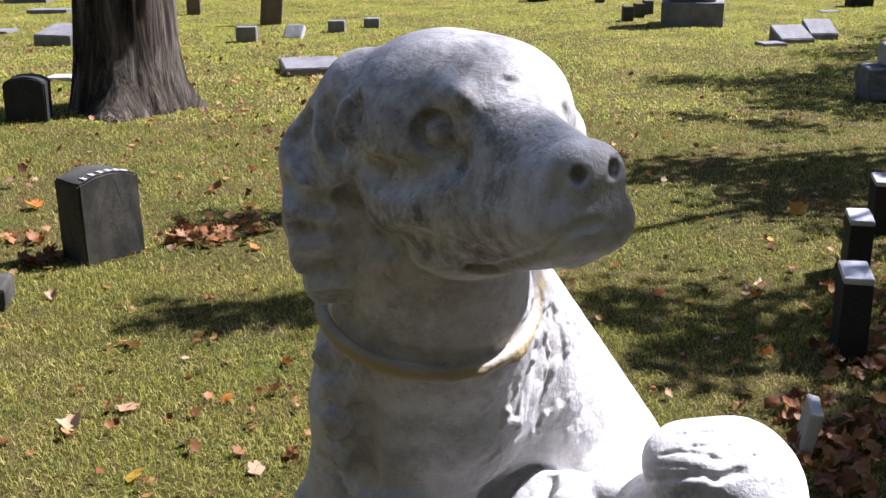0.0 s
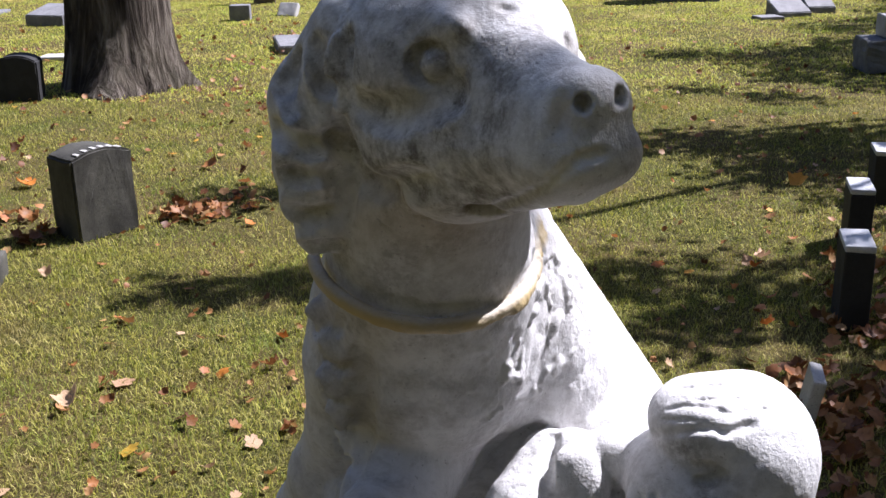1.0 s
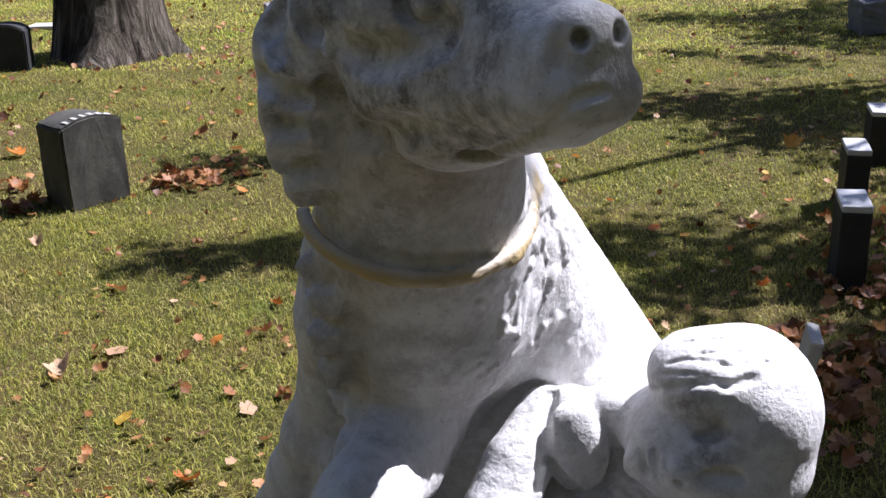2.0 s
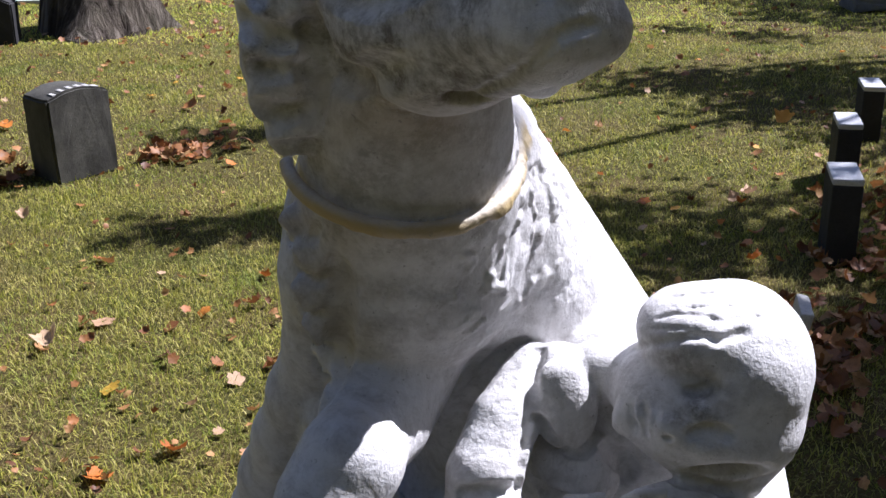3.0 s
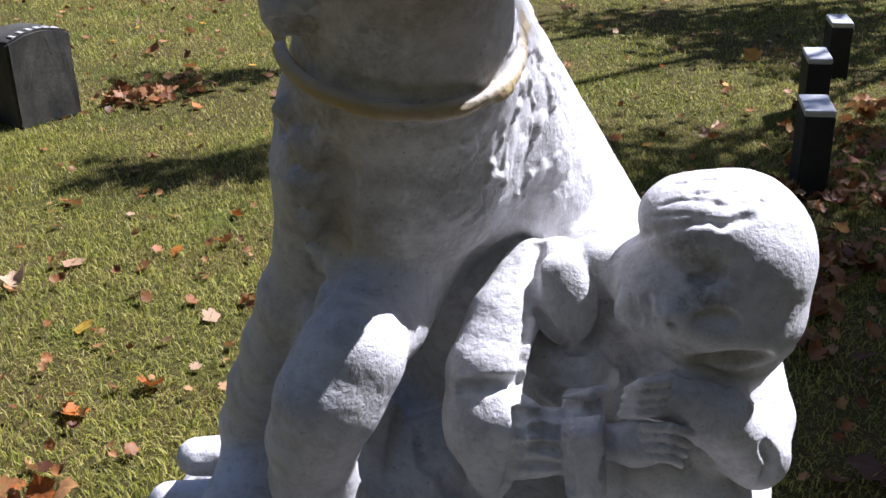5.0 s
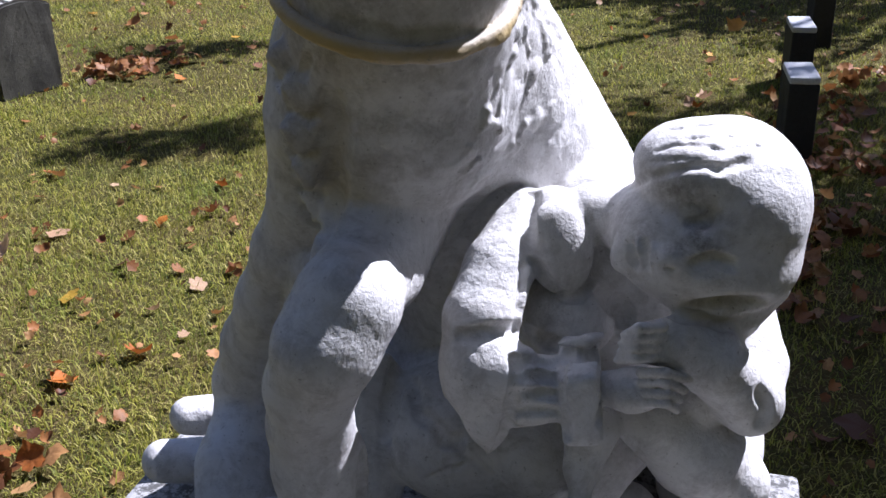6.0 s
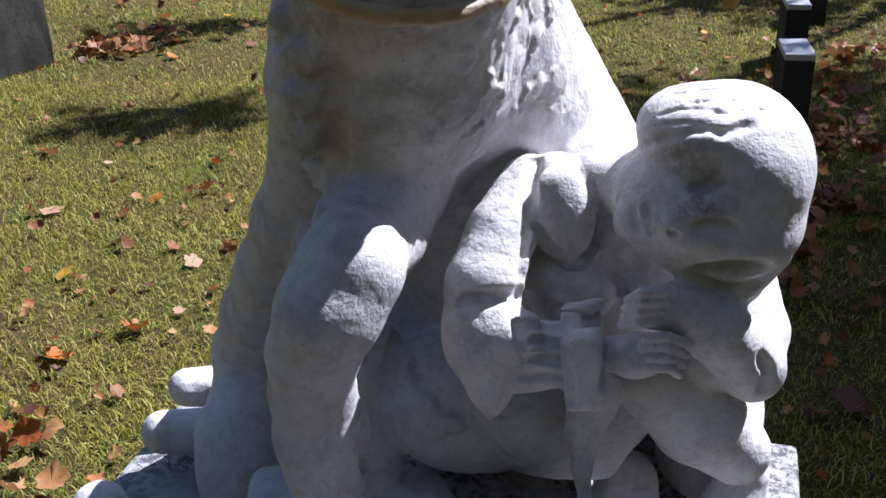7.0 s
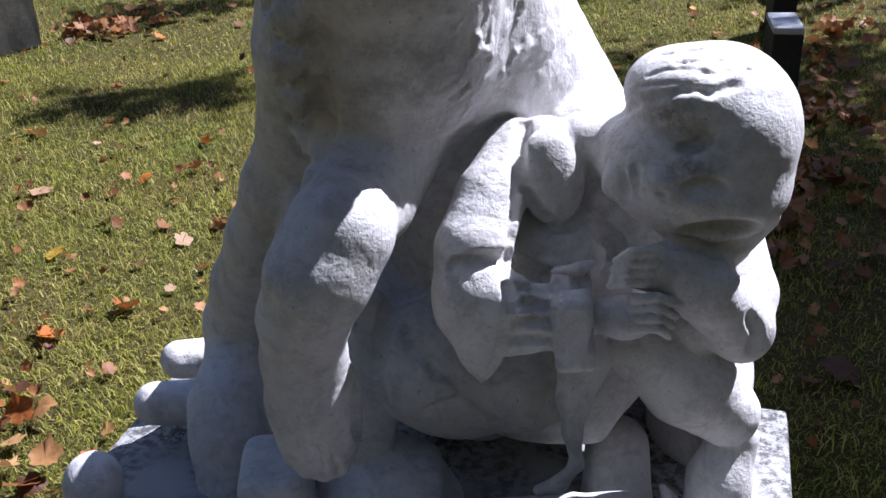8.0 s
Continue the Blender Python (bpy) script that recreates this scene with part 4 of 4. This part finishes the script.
# ---------- trees ----------
def limb(bm, pts, sides=10, seed=0, flare=0.0):
    """A tapered limb through (x, y, z, r) points, with an uneven ridged skin."""
    rings = []
    fine = []
    for p, q in zip(pts, pts[1:]):
        for i in range(12 if flare else 6):
            t = i / (12 if flare else 6)
            fine.append([p[j] + (q[j] - p[j]) * t for j in range(4)])
    fine.append(list(pts[-1]))
    for x, y, z, r in fine:
        ring = []
        for k in range(sides):
            a = 2 * math.pi * k / sides
            lob = 1 + 0.06 * noise.noise(Vector((math.cos(a) * 2.2 + seed, math.sin(a) * 2.2, z * 0.6))) + 0.05 * noise.noise(Vector((math.cos(a) * 7 + seed, math.sin(a) * 7, z * 0.9))) - 0.05 * abs(noise.noise(Vector((math.cos(a) * 17 + seed, math.sin(a) * 17, z * 2.2))))
            if flare:
                f = math.exp(-max(z, 0) / 0.30)
                root = max(0.0, math.cos(2.5 * (a + 0.25))) ** 2
                lob += f * flare * (0.22 + 0.9 * root)
            ring.append(bm.verts.new((x + math.cos(a) * r * lob, y + math.sin(a) * r * lob, z)))
        rings.append(ring)
    for a, b in zip(rings, rings[1:]):
        for k in range(sides):
            bm.faces.new((a[k], a[(k + 1) % sides], b[(k + 1) % sides], b[k]))
    bm.faces.new(rings[-1])


def leaf_cloud(clumps, per, size, seed):
    """Leaves, two triangles each, scattered in uneven clumps (x, y, z, radius)."""
    r = np.random.default_rng(seed)
    out = []
    for x, y, z, rad in clumps:
        n = int(per * (rad / 0.5) ** 2)
        p = r.normal(0, 0.42, (n, 3)) * np.array((rad, rad, rad * 0.7))
        out.append(p + (x, y, z))
    p = np.concatenate(out)
    n = len(p)
    a = r.normal(0, 1, (n, 3))
    a /= np.linalg.norm(a, axis=1)[:, None]
    b = np.cross(a, r.normal(0, 1, (n, 3)))
    b /= np.linalg.norm(b, axis=1)[:, None]
    s = (size * r.uniform(0.6, 1.3, n))[:, None]
    v = np.stack([p - a * s * 0.5, p + b * s * 0.35, p + a * s * 0.5, p - b * s * 0.35], 1).reshape(-1, 3)
    return v, np.arange(4 * n).reshape(n, 4)


def build_tree(label, at, trunk_r, height, clumps, seed, flare, sides=48):
    """clumps: leaf clumps as world places (x, y, z, radius); a limb reaches out to each few of them."""
    ob = tagged(new("tree"), label, "tree")
    ob.location = (at[0], at[1], 0)
    bm = bmesh.new()
    lean = (0.25, 0.1)
    limb(bm, [(0, 0, -0.05, trunk_r * 1.10), (0, 0, 0.25, trunk_r * 1.04), (0.02, 0, 0.7, trunk_r), (0.03, 0.02, 1.6, trunk_r * 0.95), (lean[0], lean[1], height, trunk_r * 0.7)], sides, seed, flare)
    smooth(part("trunk", bm, BARK, ob))
    for c in clumps[::2]:
        bm = bmesh.new()
        e = (c[0] - at[0], c[1] - at[1], c[2])
        limb(bm, [(lean[0], lean[1], height - 0.3, trunk_r * 0.35), (e[0] * 0.45, e[1] * 0.45, height + (e[2] - height) * 0.6 + 0.4, trunk_r * 0.16), (*e, 0.02)], 8, seed)
        smooth(part("limb", bm, BARK, ob))
    v, f = leaf_cloud([(c[0] - at[0], c[1] - at[1], c[2], c[3]) for c in clumps], 215, 0.13, seed)
    crown = new("crown", raw_mesh("crown", v, f, CROWNLEAF))
    crown.parent = ob
    tagged(crown, "thinning green and yellowing leaves")
    return ob


def clumps_over(spots, height, seed, spread=0.25):
    """Leaf clumps whose shade falls on the spots (x, y, radius) of the lawn."""
    r = random.Random(seed)
    out = []
    for x, y, rad in spots:
        h = height + r.uniform(-0.8, 0.8)
        k = h / math.tan(SUN_EL)
        out.append((x + SUN_AZ[0] * k, y + SUN_AZ[1] * k, h, rad))
    return out


SHADE_NEAR = [(1.55, 7.75, 0.6), (2.2, 7.5, 0.75), (2.9, 7.6, 0.8), (2.1, 6.7, 0.6), (2.6, 6.2, 0.6), (0.85, 4.75, 0.5), (1.3, 4.45, 0.65), (1.75, 4.2, 0.6), (2.2, 4.6, 0.6), (1.1, 4.1, 0.45), (2.6, 7.0, 0.7),
              (1.6, 3.35, 0.55), (1.8, 2.6, 0.7), (1.45, 2.0, 0.6), (2.3, 3.0, 0.7), (1.15, 1.7, 0.6), (1.7, 1.6, 0.7), (1.1, 2.2, 0.6), (1.35, 2.5, 0.6), (1.5, 2.9, 0.6), (1.8, 2.1, 0.7), (1.3, 1.4, 0.7), (2.2, 2.4, 0.7), (1.9, 3.3, 0.6), (1.05, 2.7, 0.35), (-0.95, 4.55, 0.36), (-1.25, 4.5, 0.30), (-0.70, 4.6, 0.30), (-1.25, 6.15, 0.40), (-0.9, 6.3, 0.30), (3.4, 6.9, 0.7), (1.0, 1.5, 0.4), (1.4, 1.2, 0.6), (1.2, 1.9, 0.5), (1.6, 2.3, 0.6), (1.5, 1.6, 0.6), (1.3, 2.9, 0.4)]
SHADE_FAR = [(3.6, 11.3, 0.8), (4.6, 11.6, 0.9), (5.4, 12.6, 0.9), (2.6, 12.2, 0.6), (3.3, 12.0, 0.7), (4.0, 12.4, 0.8), (4.7, 12.9, 0.8), (3.4, 10.6, 0.6), (4.2, 10.2, 0.8), (5.0, 14.4, 0.8), (6.0, 15.2, 0.9), (6.8, 16.6, 0.9), (5.9, 13.4, 0.9), (2.9, 9.5, 0.5), (7.5, 18.0, 0.9), (2.2, 9.9, 0.4)]
SHADE_FRONT = [(_x + 0.5 * (_j % 2), _y, 0.95) for _j, _y in enumerate((-1.3, -2.3, -3.4, -4.6)) for _x in (-3.6, -2.2, -0.8, 0.6, 2.0, 3.2)] + [(2.6, 0.2, 0.8), (3.4, 1.2, 0.9), (2.7, 1.4, 0.7), (1.6, 0.9, 0.5)] + [(-2.4 + 0.55 * _i, -0.62, 0.5) for _i in range(8)] + [(1.1, 0.3, 0.5), (1.3, -0.2, 0.6), (1.9, 0.5, 0.6)]
# unseen tree added to cut ground bounce and half-shade the dog's head
build_tree("unseen added tree that shades the ground before the statue", (8.6, 3.2), 0.38, 3.8, clumps_over(SHADE_FRONT, 5.4, 6) + clumps_over([(-1.30, -0.14, 0.60)], 9.6, 8), 13, 0.4, 24)
build_tree("broad shade tree with thinning autumn leaves", (9.6, 11.2), 0.36, 3.6, clumps_over(SHADE_NEAR, 5.2, 4), 11, 0.4, 24)
build_tree("tall shade tree with thinning autumn leaves", (13.5, 19.0), 0.40, 4.2, clumps_over(SHADE_FAR, 6.0, 5), 12, 0.4, 24)
_own = [(-3.0 + 2.2 * math.cos(a), 10.4 + 2.0 * math.sin(a), 7.0 + 0.8 * math.sin(3 * a), 1.0) for a in [i * 0.7 for i in range(9)]]
build_tree("old tree with rough grey-brown bark and flared roots", (-3.13, 10.45), 0.47, 5.0, _own, 7, 0.62, 96)


def build_sky_screen():
    """An unseen ring of woods, added beyond the lawn to block low sky light."""
    n, rows = 220, 14
    v = np.zeros((rows, n, 3))
    for j in range(rows):
        for i in range(n):
            a = 2 * math.pi * i / n
            back = 0.5 - 0.5 * math.sin(a)                 # nearer and taller towards -y, where it blocks frontal skylight
            rad = 46 - 26 * back
            d = noise.noise(Vector((math.cos(a) * 9, math.sin(a) * 9, j * 0.6)))
            h = (13 + 3 * back + 3 * noise.noise(Vector((math.cos(a) * 7, math.sin(a) * 7, 3.3)))) * j / (rows - 1)
            rr = rad * (1 + 0.05 * d) + 2.5 * math.sin(math.pi * j / (rows - 1)) * -1
            v[j, i] = (rr * math.cos(a), rr * math.sin(a) + 2, h + 0.8 * d * (j > 0) - 0.1)
    k = np.arange(rows * n).reshape(rows, n)
    f = np.stack([k[:-1], np.roll(k, -1, 1)[:-1], np.roll(k, -1, 1)[1:], k[1:]], -1).reshape(-1, 4)
    ob = smooth(new("backdrop_sky_screen", raw_mesh("backdrop_sky_screen", v.reshape(-1, 3), f, SKY_SCREEN)))
    return tagged(ob, "unseen added woods that block the low sky", "woods", kind="structure")


build_sky_screen()


# ---------- fallen leaves ----------
def leaf_shape(seed, curl):
    """A lobed, curled leaf about 1 across, as arrays."""
    r = random.Random(seed)
    n = 26
    pts = [(0, 0, 0.0)]
    for i in range(n):
        a = 2 * math.pi * i / n
        lobe = 0.34 + 0.15 * abs(math.cos(2.5 * a)) ** 0.7 + 0.035 * math.cos(9 * a) + r.uniform(-0.02, 0.02)
        x, y = lobe * math.cos(a), lobe * 0.9 * math.sin(a)
        z = curl * (x * x * 1.2 - 0.2 * y + 0.5 * y * y) + r.uniform(0, 0.05)
        pts.append((x, y, z))
    v = np.array(pts)
    v[:, 2] -= v[:, 2].min()
    f = np.array([(0, 1 + i, 1 + (i + 1) % n) for i in range(n)])
    return v, f


LEAVES = [leaf_shape(s, c) for s, c in ((1, 0.5), (2, 1.2), (3, -0.8), (4, 1.9), (5, 0.2))]
LEAF_MESHES = {}
for _mat in (DRYLEAF, YELLOWLEAF, ORANGELEAF, TANLEAF):
    for _i, (_v, _f) in enumerate(LEAVES):
        LEAF_MESHES[_mat.name, _i] = raw_mesh("fallen_leaf", _v, _f, _mat)


def place_leaf(x, y, size, mat, seed, label):
    r = random.Random(seed)
    ob = new("fallen_leaf", LEAF_MESHES[mat.name, r.randrange(5)])
    z = float(ground_height(np.array(x), np.array(y)))
    ob.matrix_world = Matrix.Translation((x, y, z + 0.018)) @ Euler((r.uniform(-0.45, 0.45), r.uniform(-0.45, 0.45), r.uniform(0, 6.3))).to_matrix().to_4x4() @ Matrix.Scale(size, 4)
    tagged(ob, label, "leaf", "fallen leaves on the lawn")


for _k, (_x, _y, _s, _m, _l) in enumerate((
        (-0.985, 2.95, 0.075, YELLOWLEAF, "bright yellow fallen leaf on the grass"), (-1.30, 3.32, 0.10, TANLEAF, "pale pinkish tan fallen leaf"),
        (-1.16, 3.49, 0.09, TANLEAF, "curled tan fallen leaf"), (-0.868, 2.40, 0.085, ORANGELEAF, "orange fallen leaf on the grass"),
        (-0.697, 2.55, 0.085, DRYLEAF, "dark red-brown fallen leaf"), (-2.60, 6.44, 0.13, ORANGELEAF, "orange fallen leaf on the grass"),
        (1.567, 4.95, 0.085, TANLEAF, "pale tan fallen leaf"), (1.05, 4.87, 0.07, ORANGELEAF, "orange fallen leaf on the grass"),
        (2.17, 6.40, 0.13, YELLOWLEAF, "golden fallen leaf on the grass"), (-1.25, 6.49, 0.10, DRYLEAF, "brown fallen leaf on the grass"),
        (1.318, 2.86, 0.09, DRYLEAF, "brown fallen leaf on the grass"), (1.143, 2.01, 0.12, DRYLEAF, "large brown fallen leaf"),
        (-1.55, 6.9, 0.13, DRYLEAF, "brown curled fallen leaf"), (-0.95, 2.05, 0.11, DRYLEAF, "brown curled fallen leaf"))):
    place_leaf(_x, _y, _s, _m, 300 + _k, _l)
_r = random.Random(17)
for _k in range(230):
    _y = 1.7 + 8.3 * _r.random() ** 1.1
    _x = _r.uniform(-1, 1) * (0.43 * _y + 0.5)
    if -0.6 < _x < 0.75 and _y < 1.6:
        continue
    _u = _r.random()
    _m, _l = ((DRYLEAF, "brown fallen leaf on the grass") if _u < 0.72 else (TANLEAF, "pale tan fallen leaf") if _u < 0.84
              else (ORANGELEAF, "orange fallen leaf on the grass") if _u < 0.95 else (YELLOWLEAF, "golden fallen leaf on the grass"))
    place_leaf(_x, _y, _r.uniform(0.030, 0.072), _m, 900 + _k, _l)


def leaf_litter(name, label, spots, size, seed):
    """Heaped dead leaves round (x, y, spread, count) places, in one mesh."""
    r = np.random.default_rng(seed)
    V, F, o = [], [], 0
    for x, y, spread, count in spots:
        for i in range(count):
            v, f = LEAVES[r.integers(5)]
            px, py = x + r.normal(0, spread), y + r.normal(0, spread)
            m = Euler((r.uniform(-0.8, 0.8), r.uniform(-0.8, 0.8), r.uniform(0, 6.3))).to_matrix()
            w = v @ np.array(m).T * size * r.uniform(0.6, 1.3)
            w += (px, py, float(ground_height(np.array(px), np.array(py))) + r.uniform(0.012, 0.05))
            V.append(w)
            F.append(f + o)
            o += len(v)
    ob = new(name, raw_mesh(name, np.concatenate(V), np.concatenate(F), LITTER))
    return tagged(ob, label, "leaves", kind="stuff")


leaf_litter("leaf_litter", "heaped dead brown leaves round the footstones", [(1.45, 3.35, 0.15, 80), (1.32, 3.05, 0.12, 40), (1.9, 4.0, 0.18, 70), (2.0, 4.6, 0.18, 50), (1.3, 2.75, 0.15, 30), (2.4, 5.2, 0.2, 40)], 0.068, 41)
leaf_litter("leaf_litter", "dead leaves gathered beside the headstone", [(-1.42, 5.80, 0.10, 60), (-1.28, 5.95, 0.12, 30), (-2.15, 5.35, 0.10, 20), (-2.3, 5.7, 0.12, 16), (-0.88, 1.98, 0.08, 10), (-0.80, 1.75, 0.07, 7)], 0.068, 42)
leaf_litter("leaf_litter", "scattered dry leaves across the far lawn", [(-2.2, 10.0, 0.9, 60), (-1.0, 11.5, 1.3, 90), (-3.5, 13.0, 1.3, 90), (-1.2, 14.5, 1.2, 70), (1.5, 10.5, 1.4, 50), (3.5, 14.0, 1.8, 50), (-4.2, 11.0, 0.6, 40), (-1.4, 12.2, 0.25, 40), (-2.6, 7.6, 0.8, 40), (0.8, 8.0, 0.9, 25)], 0.062, 43)
_r = np.random.default_rng(51)
_bits = []
for _k in range(420):
    _y = 1.8 + 8.0 * _r.random() ** 1.2
    _bits.append((_r.uniform(-1, 1) * (0.43 * _y + 0.5), _y, 0.02, 1 + int(_r.random() < 0.3)))
leaf_litter("leaf_litter", "small dry brown leaf fragments in the grass", _bits, 0.036, 44)
